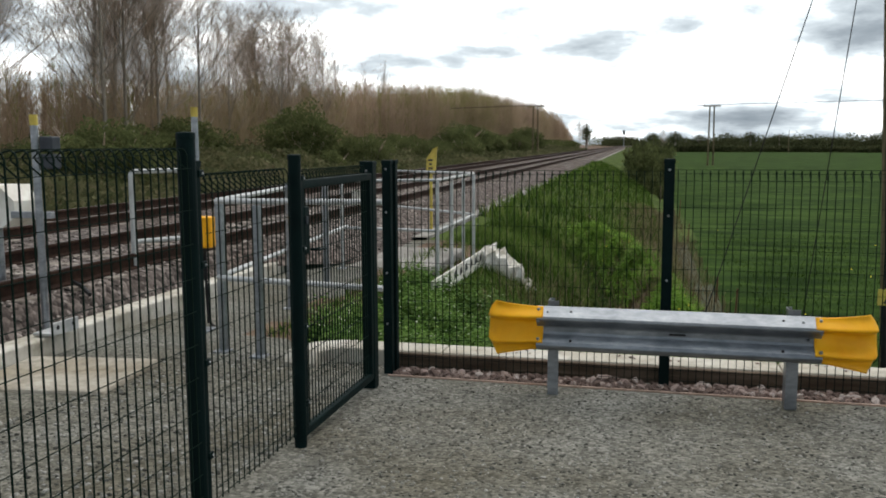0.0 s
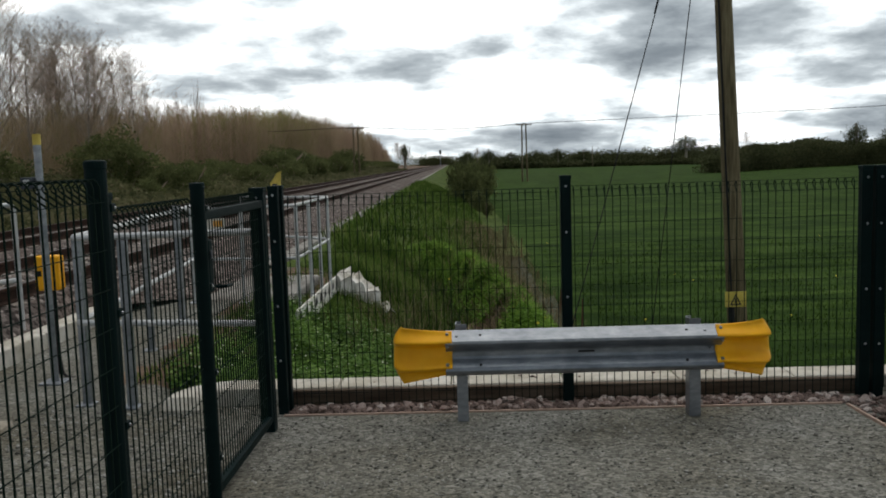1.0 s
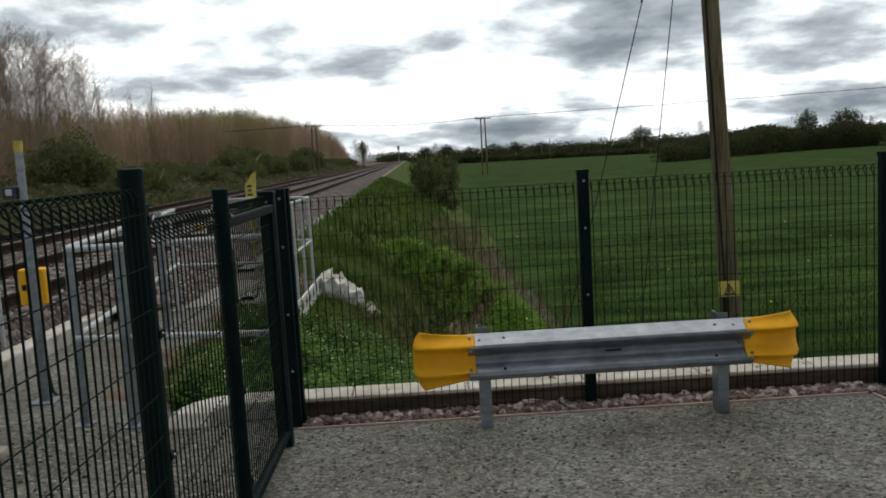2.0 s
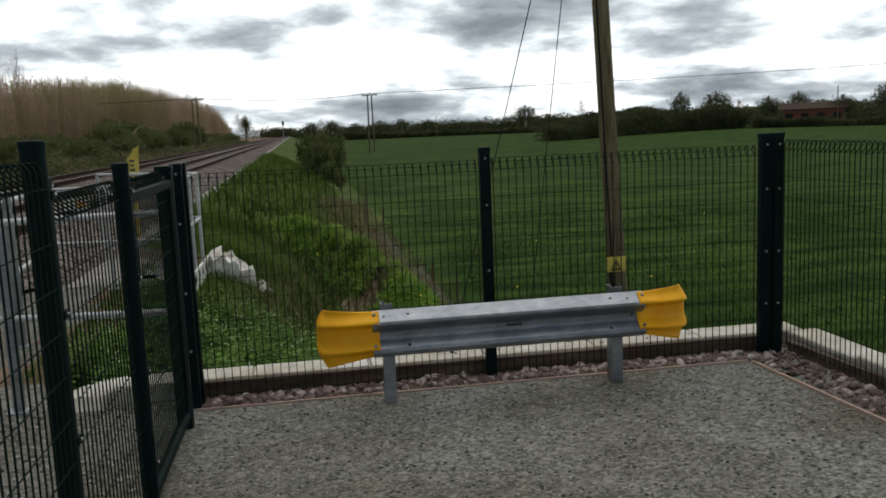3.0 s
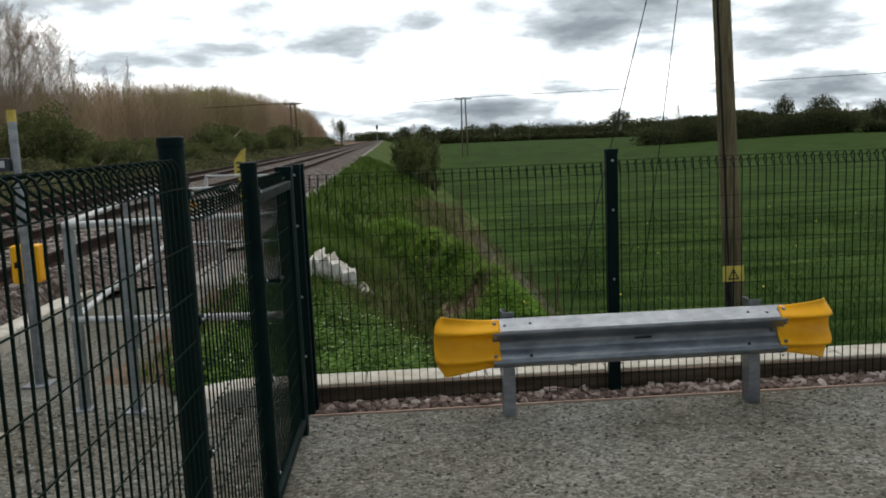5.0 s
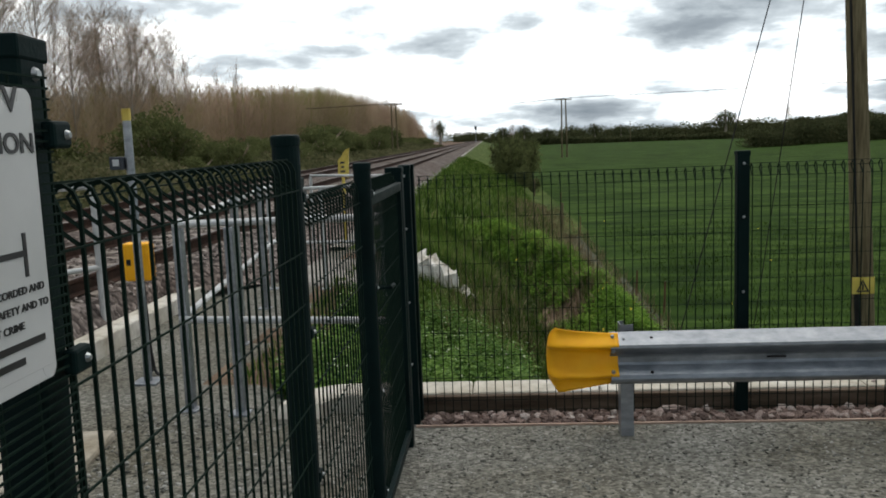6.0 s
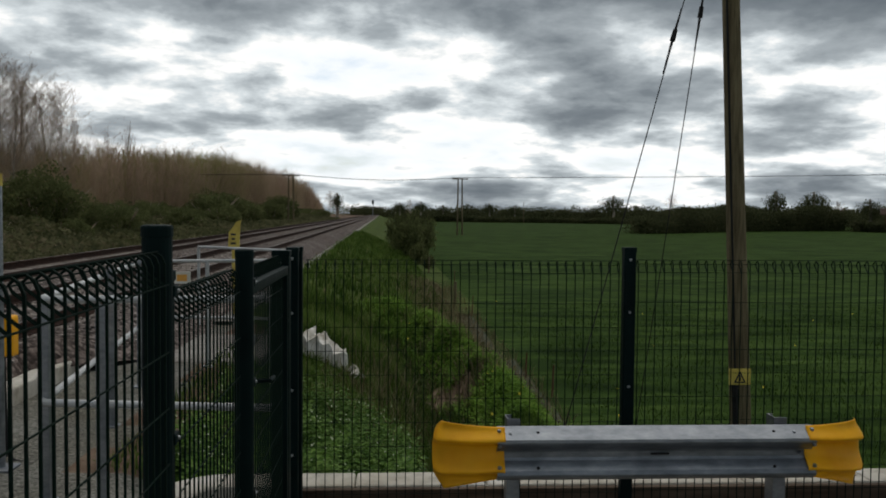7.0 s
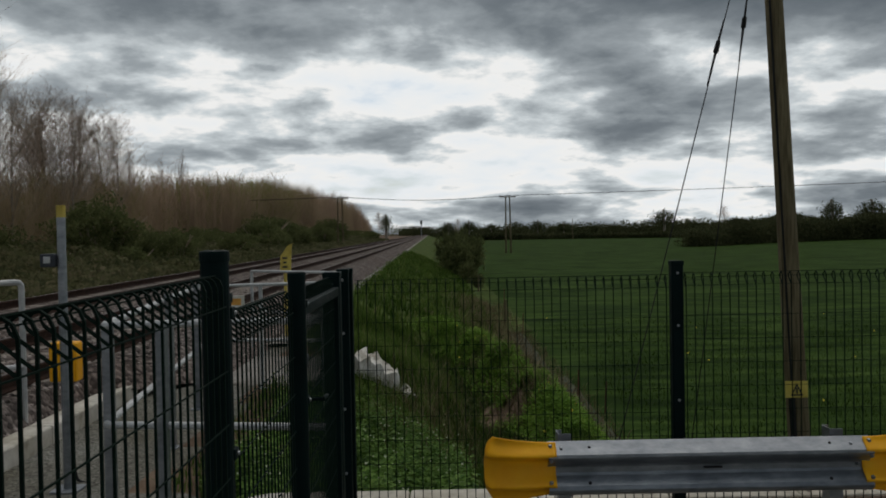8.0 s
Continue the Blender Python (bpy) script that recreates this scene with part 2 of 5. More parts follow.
M_EARTH = material("bare_earth", [(0.3, (0.09, 0.06, 0.04)), (0.55, (0.17, 0.12, 0.085)), (0.8, (0.26, 0.2, 0.15))], scale=5, rough=0.95, bump=0.6, bump_scale=30, big=1.2, spec=0.08)
M_DITCH = material("dry_grey_ditch_grass", [(0.3, (0.06, 0.065, 0.048)), (0.55, (0.105, 0.11, 0.088)), (0.8, (0.155, 0.16, 0.132))], scale=4, rough=0.95, bump=0.7, bump_scale=25, big=1.0, spot=(0.6, 0.68, 0.5), spec=0.03)
M_BLADE = material("grass_blade", [(0.2, (0.042, 0.086, 0.018)), (0.5, (0.108, 0.182, 0.036)), (0.72, (0.18, 0.245, 0.056)), (0.92, (0.31, 0.275, 0.135))], scale=1.2, rough=0.75, bump=0, island=0.55, big=0.6, spot=(0.42, 0.48, 0.38), translucent=0.35, spec=0.05)
M_RIDGE = material("ridge_weed_leaf", [(0.2, (0.085, 0.17, 0.025)), (0.5, (0.2, 0.35, 0.05)), (0.8, (0.32, 0.46, 0.09))], scale=1.5, rough=0.65, bump=0, island=0.5, big=0.8, spot=(0.5, 0.58, 0.45), translucent=0.4, spec=0.06)
M_BRAMBLE = material("bramble_leaf", [(0.2, (0.072, 0.08, 0.04)), (0.5, (0.14, 0.14, 0.072)), (0.8, (0.22, 0.19, 0.118))], scale=0.3, rough=0.85, bump=0, island=0.5, big=0.12, spot=(0.65, 0.72, 0.6), translucent=0.4, spec=0.04)
M_CROP = material("crop_blade", [(0.2, (0.024, 0.048, 0.009)), (0.5, (0.052, 0.092, 0.019)), (0.85, (0.09, 0.13, 0.034))], scale=0.9, rough=0.8, bump=0, island=0.5, big=0.3, spot=(0.55, 0.62, 0.48), translucent=0.25, spec=0.04)
M_WEED = material("nettle_leaf", [(0.2, (0.055, 0.125, 0.022)), (0.5, (0.13, 0.245, 0.042)), (0.8, (0.24, 0.37, 0.095))], scale=3, rough=0.65, bump=0, island=0.6, big=1.2, spot=(0.5, 0.55, 0.48), translucent=0.3, spec=0.1)
M_PETAL = material("pale_blossom", [(0.3, (0.42, 0.5, 0.28)), (0.7, (0.6, 0.64, 0.45))], scale=9, rough=0.7, bump=0)
M_DANDELION = material("yellow_blossom", [(0.3, (0.7, 0.55, 0.03)), (0.7, (0.8, 0.65, 0.05))], scale=9, rough=0.7, bump=0)
M_DRY = material("dry_stalks", [(0.3, (0.13, 0.1, 0.055)), (0.6, (0.23, 0.185, 0.105)), (0.8, (0.32, 0.265, 0.165))], scale=3, rough=0.85, bump=0, island=0.5, spec=0.06)
M_BUSH = material("olive_bush_leaf", [(0.2, (0.058, 0.074, 0.029)), (0.5, (0.118, 0.136, 0.054)), (0.8, (0.185, 0.197, 0.083))], scale=0.7, rough=0.9, bump=0, island=0.45, translucent=0.4, spec=0.03)
M_HEDGE = material("far_hedge_leaf", [(0.2, (0.045, 0.054, 0.026)), (0.5, (0.08, 0.092, 0.042)), (0.8, (0.13, 0.13, 0.065))], scale=0.15, rough=0.85, bump=0, island=0.45, big=0.03, spot=(0.7, 0.7, 0.7), translucent=0.35, spec=0.03)
# weed leaf with the shade of the ridge's left flank put into its colour
M_SHADE_WEED = material("shade_painted_weed_leaf", [(0.2, (0.02, 0.036, 0.011)), (0.5, (0.045, 0.075, 0.02)), (0.8, (0.085, 0.12, 0.035))], scale=1.5, rough=0.75, bump=0, island=0.5, translucent=0.25, spec=0.05)
M_THICKET = material("bare_brown_stems", [(0.15, (0.22, 0.155, 0.118)), (0.4, (0.35, 0.25, 0.187)), (0.6, (0.45, 0.33, 0.245)), (0.85, (0.5, 0.395, 0.295))], scale=0.05, rough=0.9, bump=0, island=0.4, big=0.03, spot=(0.78, 0.84, 0.7), translucent=0.4, spec=0.05)
M_BUDDING = material("budding_green_stems", [(0.15, (0.12, 0.13, 0.045)), (0.5, (0.22, 0.22, 0.075)), (0.85, (0.34, 0.31, 0.13))], scale=0.05, rough=0.9, bump=0, island=0.5, translucent=0.4, spec=0.05)
M_TWIG = material("grey_brown_twig", [(0.2, (0.31, 0.24, 0.19)), (0.5, (0.45, 0.36, 0.285)), (0.8, (0.54, 0.45, 0.37))], scale=1.0, rough=0.9, bump=0, island=0.4, translucent=0.4, spec=0.05)
M_BARK = material("pale_grey_bark", [(0.2, (0.15, 0.125, 0.1)), (0.5, (0.28, 0.245, 0.2)), (0.8, (0.42, 0.38, 0.33))], scale=2.0, rough=0.9, bump=0.4, stretch=(3, 3, 0.6), spec=0.05)
M_BRICK = material("dark_red_brick", [(0.3, (0.12, 0.045, 0.032)), (0.7, (0.2, 0.08, 0.055))], scale=3, rough=0.9, bump=0.2, spec=0.08)
M_SLATE = material("dull_brown_roof", [(0.3, (0.05, 0.035, 0.028)), (0.7, (0.085, 0.06, 0.048))], scale=2, rough=0.85, bump=0.2, spec=0.05)
M_REDLENS = material("signal_head_black", [(0.3, (0.006, 0.006, 0.006)), (0.7, (0.012, 0.012, 0.012))], scale=4, rough=0.5, bump=0, spec=0.22)
M_RUSTWOOD = material("reddish_stake", [(0.3, (0.09, 0.045, 0.03)), (0.7, (0.17, 0.09, 0.06))], scale=12, rough=0.9, bump=0.2, spec=0.05)
M_TAG = material("orange_tag", [(0.3, (0.7, 0.3, 0.04)), (0.7, (0.8, 0.42, 0.08))], scale=9, rough=0.5, bump=0)

# ---- building helpers ----


class Geo:
    """Collects vertices and faces of one part."""

    def __init__(self):
        self.v, self.f, self.mi, self.cur = [], [], [], 0

    def add(self, verts, faces):
        o = len(self.v)
        self.v += [tuple(p) for p in verts]
        self.f += [tuple(i + o for i in q) for q in faces]
        self.mi += [self.cur] * len(faces)
        return self

    def box(self, c, s, bevel=0.0, turn=None):
        bm = bmesh.new()
        bmesh.ops.create_cube(bm, size=1, matrix=Matrix.Diagonal((*s, 1)))
        if bevel:
            bmesh.ops.bevel(bm, geom=bm.edges[:], offset=bevel, segments=2, profile=0.5, affect="EDGES")
        if turn is not None:
            bmesh.ops.transform(bm, matrix=turn, verts=bm.verts)
        bm.verts.index_update()
        self.add([v.co + Vector(c) for v in bm.verts], [[v.index for v in f.verts] for f in bm.faces])
        bm.free()
        return self

    def tube(self, pts, r, n=8, caps=True, r2=None):
        """A tube along a line of points; r may taper to r2."""
        pts = [Vector(p) for p in pts]
        k = len(pts)
        verts, faces = [], []
        ref = None
        for i, p in enumerate(pts):
            d = (pts[min(i + 1, k - 1)] - pts[max(i - 1, 0)]).normalized()
            if ref is None:
                ref = d.orthogonal().normalized()
            else:
                ref = (ref - d * ref.dot(d))
                ref = ref.normalized() if ref.length > 1e-6 else d.orthogonal().normalized()
            side = d.cross(ref)
            rad = r if r2 is None else r + (r2 - r) * i / (k - 1)
            verts += [p + rad * (math.cos(a) * ref + math.sin(a) * side) for a in (2 * math.pi * j / n for j in range(n))]
        for i in range(k - 1):
            faces += [(i * n + j, i * n + (j + 1) % n, (i + 1) * n + (j + 1) % n, (i + 1) * n + j) for j in range(n)]
        if caps:
            faces += [tuple(range(n))[::-1], tuple((k - 1) * n + j for j in range(n))]
        return self.add(verts, faces)

    def loft(self, rings, close=False, caps=False):
        n = len(rings[0])
        verts = [p for ring in rings for p in ring]
        faces = []
        for i in range(len(rings) - 1):
            for j in range(n if close else n - 1):
                faces.append((i * n + j, i * n + (j + 1) % n, (i + 1) * n + (j + 1) % n, (i + 1) * n + j))
        if caps:
            faces += [tuple(range(n))[::-1], tuple((len(rings) - 1) * n + j for j in range(n))]
        return self.add(verts, faces)

    def mesh(self, name, mats, smooth=False):
        me = bpy.data.meshes.new(name)
        me.from_pydata(self.v, [], self.f)
        for m in mats if isinstance(mats, (list, tuple)) else [mats]:
            me.materials.append(m)
        me.polygons.foreach_set("material_index", self.mi)
        if smooth:
            me.polygons.foreach_set("use_smooth", [True] * len(self.f))
        me.update()
        return me


def part(name, geo, mat, parent, label="", smooth=False, at=None):
    """One mesh object under a thing or a part."""
    ob = new(name, geo if isinstance(geo, bpy.types.Mesh) else geo.mesh(name, mat, smooth))
    ob.parent = parent
    if at is not None:
        ob.matrix_basis = at if isinstance(at, Matrix) else Matrix.Translation(at)
    return tagged(ob, label)


def thing(name, label, category, place=(0, 0, 0), group="", kind="", turn=0.0):
    ob = new(name)
    ob.empty_display_size = 0.1
    ob.matrix_basis = pose(*place, 0, 0, turn)
    return tagged(ob, label, category, group, kind)


def structure(name, geo, mat, label, category="", smooth=False, kind="structure"):
    return tagged(new(name, geo.mesh(name, mat, smooth)), label, category or name.replace("_", " "), "", kind)


def bolt(x, y, z, axis, r=0.012, proud=0.008):
    """A domed bolt head that looks along an axis."""
    g = Geo()
    d = Vector(axis)
    g.tube([Vector((x, y, z)), Vector((x, y, z)) + d * proud * 0.6, Vector((x, y, z)) + d * proud], r, 8, r2=r * 0.6)
    return g

# ---- ground ----
AZ = radians(-0.8)


def track_u(x, y):
    return x * math.cos(AZ) - y * math.sin(AZ)


def rail_xy(u, s):
    """World x, y at offset u across the line and s along it."""
    return u * math.cos(AZ) + s * math.sin(AZ), -u * math.sin(AZ) + s * math.cos(AZ)


def yard_z(y):
    return 0.032 * max(0.0, -y - 0.4)


BANK = [(-99, 0.0), (0, 0.0), (1.2, -0.5), (2.4, -1.12), (3.4, -1.32), (4.4, -1.6), (4.75, -1.68), (5.1, -1.6), (9, -1.6), (9999, -1.6)]


def ridge_x(y):
    """The middle of the low overgrown ridge that crosses the bank."""
    return 2.35 - 2.5 * max(0.0, (y - 7.0) / 13.0) ** 1.7


def ridge_h(x, y):
    if not 3.0 < y < 21.0:
        return 0.0
    fade = min(1.0, (y - 3.0) / 3.0, (21.0 - y) / 6.0)
    d = x - ridge_x(y)
    crest = 0.62 + 0.22 * noise.noise((0.0, y * 0.55, 6.0))
    return fade * (crest * math.exp(-(d / (0.34 if d < 0 else 0.62)) ** 2) - 0.3 * math.exp(-((d + 1.0) / 0.42) ** 2))


def bank_z(x, y):
    s = track_u(x, y) + 1.35
    for (a, za), (b, zb) in zip(BANK, BANK[1:]):
        if a <= s < b:
            return za + (zb - za) * (s - a) / (b - a)
    return -1.6


def ground_z(x, y):
    d = max(y - 0.42, x - 4.75, 0.0)
    rough = 0.07 * noise.noise((x * 0.9, y * 0.9, 0.0)) + 0.05 * noise.noise((x * 2.3, y * 2.3, 4.0)) if abs(x) < 60 and abs(y) < 80 else 0.0
    if x < 4.75 and y < 0.42:
        return yard_z(y) - (0.0 if x > -3.3 else 0.05)
    z = max(bank_z(x, y), -0.02 - 0.62 * d) if x > -0.9 else bank_z(x, y)
    if y > 3:
        z += ridge_h(x, y)
    return z + rough * (0.25 if z > -0.05 else 1.0 if z > -1.5 else 0.5)


def grid_lines(lo, hi, step, far, grow=1.22):
    v = list(np.arange(lo, hi + step / 2, step))
    s = step
    a = lo
    while a > -far:
        s *= grow
        a -= s
        v.insert(0, a)
    s, a = step, hi
    while a < far:
        s *= grow
        a += s
        v.append(a)
    return v


GX, GY = grid_lines(-13, 9, 0.22, 3200), grid_lines(-9, 22, 0.22, 3200)
verts = [(x, y, ground_z(x, y)) for y in GY for x in GX]
nx = len(GX)
g = Geo()
g.v = verts
for j in range(len(GY) - 1):
    for i in range(nx - 1):
        x, y = (GX[i] + GX[i + 1]) / 2, (GY[j] + GY[j + 1]) / 2
        u = track_u(x, y)
        s = u + 1.35
        if y < 0.44 and -6 < x < 4.78:
            k = 0
        elif u < -10.5:
            k = 4
        elif u < (-2.05 if y > 9 else -0.75):
            k = 4 if y < 9 and y > 0.9 and u > -1.75 + 0.5 * noise.noise((x * 0.7, y * 0.7, 9.0)) else 0
        elif s < 4.5 or y < 2.5:
            k = 1
        elif s < 4.95:
            k = 3
        else:
            k = 2
        if k == 1 and 6 < y < 45 and (abs(x - ridge_x(min(y, 22)) - 0.85) < 0.17 or ((x - 1.6) / 0.42) ** 2 + ((y - 9.6) / 0.9) ** 2 < 1):
            k = 4
        g.f.append((j * nx + i, j * nx + i + 1, (j + 1) * nx + i + 1, (j + 1) * nx + i))
        g.mi.append(k)
structure("ground", g, [M_GRAVEL, M_GRASS_SOIL, M_FIELD, M_DITCH, M_EARTH], "gravel yard falling to a grass bank and green field", "ground", smooth=True)


def ballast_section(s):
    """Offset and height across the track bed at s along the line."""
    t = min(1, max(0, (s - 4.2) / 2.0))
    shoulder = [(-3.36 + 0.4 * t, 0.37), (-3.22 + 1.07 * t, 0.15 - 0.19 * t)]
    return [(-11.6, -0.05), (-10.3, 0.36), (-9.2, 0.42), (-6.6, 0.42), (-6.1, 0.34), (-5.6, 0.42), (-3.5, 0.42)] + shoulder


S_LINES = list(np.arange(-14, 40, 1.0)) + list(np.arange(40, 160, 6.0)) + [200, 280, 400, 600, 900]
rings = []
for s in S_LINES:
    ring = []
    for u, z in ballast_section(s):
        x, y = rail_xy(u, s)
        ring.append((x, y, z + 0.03 * noise.noise((u * 2, s * 1.1, 3.0))))
    rings.append(ring)
structure("track_bed", Geo().loft(rings), M_BALLAST, "grey-pink stone ballast bed under two tracks", "track bed", smooth=True)


# grass verge and cable trough that follow the line into the distance
rings = []
for s in [24, 28, 34, 42, 52, 66, 84, 110, 150, 220, 340, 520, 900]:
    ring = []
    for u in (-2.0, -1.35, -0.7, -0.15, 0.35, 0.85, 1.25, 1.65, 2.35, 2.9, 3.45, 4.0):
        x, y = rail_xy(u, s)
        ring.append((x, y, bank_z(x, y) + ridge_h(x, y) + 0.05 + 0.05 * noise.noise((u * 2.0, s, 1.0))))
    rings.append(ring)
structure("verge", Geo().loft(rings), M_GRASS_SOIL, "grassy bank running beside the railway", "grass verge", smooth=True)
rings = []
for s in [9, 14, 22, 34, 60, 110, 220, 400, 900]:
    rings.append([(*rail_xy(u, s), z) for u, z in ((-2.25, -0.1), (-2.25, 0.06), (-1.95, 0.06), (-1.95, -0.1))])
structure("cable_trough", Geo().loft(rings), M_CONCRETE_GREY, "pale concrete cable trough between ballast and grass", "cable trough")


def stone_mesh(seed, size=1.0):
    bm = bmesh.new()
    bmesh.ops.create_icosphere(bm, subdivisions=1, radius=0.5)
    r = random.Random(seed)
    sc = (r.uniform(0.8, 1.2), r.uniform(0.6, 0.95), r.uniform(0.45, 0.75))
    for v in bm.verts:
        k = r.uniform(0.6, 1.2)
        v.co = Vector((v.co.x * sc[0], v.co.y * sc[1], v.co.z * sc[2])) * k * size
    bm.verts.index_update()
    out = ([v.co.copy() for v in bm.verts], [[v.index for v in f.verts] for f in bm.faces])
    bm.free()
    return out


STONES = [stone_mesh(i) for i in range(8)]


def scatter_stones(rng, count, spot, lo, hi, flat=1.0):
    """Many loose stones as one mesh; spot() gives a place."""
    g = Geo()
    for _ in range(count):
        x, y, z = spot()
        sv, sf = STONES[rng.randrange(8)]
        k = rng.uniform(lo, hi)
        m = Matrix.LocRotScale((x, y, z + k * 0.12), Euler((rng.uniform(-0.5, 0.5), rng.uniform(-0.5, 0.5), rng.uniform(0, 6.3))), (k, k, k * flat))
        g.add([m @ v for v in sv], sf)
    return g


rng = random.Random(5)


def ballast_spot():
    s = rng.uniform(-3, 14) if rng.random() < 0.75 else rng.uniform(14, 30)
    u = rng.uniform(-6.8, -3.3) if s < 5 else rng.uniform(-6.4, -2.3)
    pts = ballast_section(s)
    z = 0.3
    for (a, za), (b, zb) in zip(pts, pts[1:]):
        if a <= u < b:
            z = za + (zb - za) * (u - a) / (b - a)
    x, y = rail_xy(u, s)
    return x, y, z


def shoulder_spot():
    s = rng.uniform(-4, 5)
    t = rng.random()
    x, y = rail_xy(-3.5 + 0.26 * t, s)
    return x, y, 0.4 - 0.24 * t


structure("shoulder_stones", scatter_stones(rng, 2600, shoulder_spot, 0.035, 0.075), M_BSTONE, "loose ballast stones heaped against the edging wall", "ballast", kind="stuff")
structure("ballast_stones", scatter_stones(rng, 5200, ballast_spot, 0.045, 0.085), M_BSTONE, "loose grey-pink track ballast stones", "ballast", kind="stuff")


def yard_spot():
    y = -0.2 - 5.2 * rng.random() ** 1.0
    x = rng.uniform(0.05, 4.0)
    return x, y, yard_z(y) - 0.003


structure("loose_gravel", scatter_stones(rng, 9000, yard_spot, 0.009, 0.027), M_GRIT, "fine grey chippings loose on the yard", "gravel", kind="stuff")


structure("coarse_gravel", scatter_stones(rng, 3200, yard_spot, 0.014, 0.036, 0.55), M_CLOD, "darker coarse stones half sunk in the yard", "gravel", kind="stuff")


def path_spot():
    y = rng.uniform(-3.5, 0.3)
    return rng.uniform(-2.0, -0.1), y, yard_z(y) - 0.003


structure("path_gravel", scatter_stones(rng, 2600, path_spot, 0.015, 0.045), M_GRIT, "coarse grey chippings beside the fence path", "gravel", kind="stuff")

# ---- railway ----


def make_track(u_mid, label):
    track = thing("railway_track", label, "railway track", (*rail_xy(u_mid, 0), 0.41), turn=math.degrees(-AZ))
    prof = [(-0.07, 0.0), (-0.07, 0.012), (-0.012, 0.03), (-0.012, 0.115), (-0.036, 0.13), (-0.036, 0.155), (-0.026, 0.168), (0.026, 0.168), (0.036, 0.155), (0.036, 0.13), (0.012, 0.115), (0.012, 0.03), (0.07, 0.012), (0.07, 0.0)]
    for side in (-0.75, 0.75):
        g = Geo()
        g.loft([[(side + a, s, b + 0.02) for a, b in prof] for s in (-16, 0, 20, 60, 200, 900)], close=True)
        for q, f in enumerate(g.f):
            if q % 14 in (6,):
                g.mi[q] = 1
        part("rail", g, [M_RAIL, M_RAILTOP], track, "rusty flat-bottom rail with a worn bright head")
    sl = Geo()
    sl.box((0, 0, -0.055), (1.86, 0.26, 0.14), 0.015)
    sleeper = sl.mesh("sleeper", M_SLEEPER)
    for i in range(56):
        s = -8 + i * 0.68
        part("sleeper", sleeper, None, track, at=(0, s, 0))
    return track


make_track(-4.35, "rusty steel rails on concrete sleepers in ballast")
make_track(-7.85, "second pair of rusty rails on concrete sleepers")

# low concrete edge wall between the path and the ballast
wall = thing("edge_wall", "low pale concrete edging wall beside the ballast", "wall", (0, 0, 0), kind="structure")
for i in range(8):
    s0 = -4.4 + i * 1.15
    g = Geo()
    x, y = rail_xy(-3.11, s0 + 0.57)
    g.box((0, 0, 0), (0.24, 1.14, 0.3), 0.018)
    part("wall_block", g, M_CONCRETE, wall, at=pose(x, y, 0.02 + yard_z(y) * 0.4, 0, 0, math.degrees(-AZ)))

# ---- kerb, edging and stone strip ----
kerb = thing("kerb", "pale concrete kerb with a dark damp face", "kerb", (0, 0, 0), kind="structure")
for i in range(6):
    x0, x1 = -0.5 + i * 0.857, -0.5 + (i + 1) * 0.857 - 0.006
    part("kerb_stone", Geo().box(((x0 + x1) / 2, 0.28, 0.0), (x1 - x0, 0.28, 0.26), 0.018), M_CONCRETE, kerb)
for i in range(7):
    y0 = 0.13 - i * 0.865
    part("kerb_stone", Geo().box((4.62, y0 - 0.43, yard_z(y0 - 0.43)), (0.26, 0.858, 0.26), 0.018), M_CONCRETE, kerb)
# the end that bends back to the path and drops
bend = Geo()
rings = []
for k in range(9):
    a = k / 8
    ang = a * math.pi / 2
    cx, cy = -0.5 - 0.29 * math.sin(ang), 0.28 - 0.27 * (1 - math.cos(ang))
    nxx, nyy = math.sin(ang) * -1, math.cos(ang)
    top = 0.13 - 0.02 * a
    rings.append([(cx - 0.14 * nxx, cy - 0.14 * nyy, -0.1), (cx - 0.14 * nxx, cy - 0.14 * nyy, top - 0.015), (cx - 0.125 * nxx, cy - 0.125 * nyy, top), (cx + 0.125 * nxx, cy + 0.125 * nyy, top), (cx + 0.14 * nxx, cy + 0.14 * nyy, top - 0.015), (cx + 0.14 * nxx, cy + 0.14 * nyy, -0.1)])
last = rings[-1]
rings.append([(p[0], p[1] - 0.07, min(p[2], 0.03)) for p in last])
bend.loft(rings, close=True, caps=True)
part("kerb_end", bend, M_CONCRETE, kerb)
board = thing("gravel_board", "damp brown board under the wire fence", "board", (0, 0, 0), kind="structure")
part("board", Geo().box((2.1, 0.105, 0.055), (4.3, 0.05, 0.13), 0.006), M_BOARD, board)
part("board", Geo().box((4.44, -3.0, 0.11), (0.05, 6.0, 0.13), 0.006, pose(0, 0, 0, -1.8, 0, 0)), M_BOARD, board)
edging = thing("timber_edging", "thin pinkish timber edging along the stones", "edging", (0, 0, 0), kind="structure")
part("edging_strip", Geo().box((2.0, -0.17, -0.012), (4.0, 0.018, 0.05), 0.003), M_TIMBER_EDGE, edging)
part("edging_strip", Geo().box((4.02, -3.0, 0.078), (0.018, 5.6, 0.05), 0.003, pose(0, 0, 0, -1.8, 0, 0)), M_TIMBER_EDGE, edging)

debris = thing("kerb_debris", "small broken stones lying on the kerb", "stones", (0, 0, 0), kind="structure")
rk = random.Random(19)
for i in range(16):
    k = rk.uniform(0.018, 0.045)
    m = Matrix.LocRotScale((rk.uniform(0.5, 2.2) if i < 10 else rk.uniform(2.6, 4.2), rk.uniform(0.2, 0.36), 0.13 + k * 0.2), Euler((0, 0, rk.uniform(0, 6.3))), (k, k, k * 0.8))
    part("stone", Geo().add([m @ v for v in STONES[i % 8][0]], STONES[i % 8][1]), M_STONE, debris)

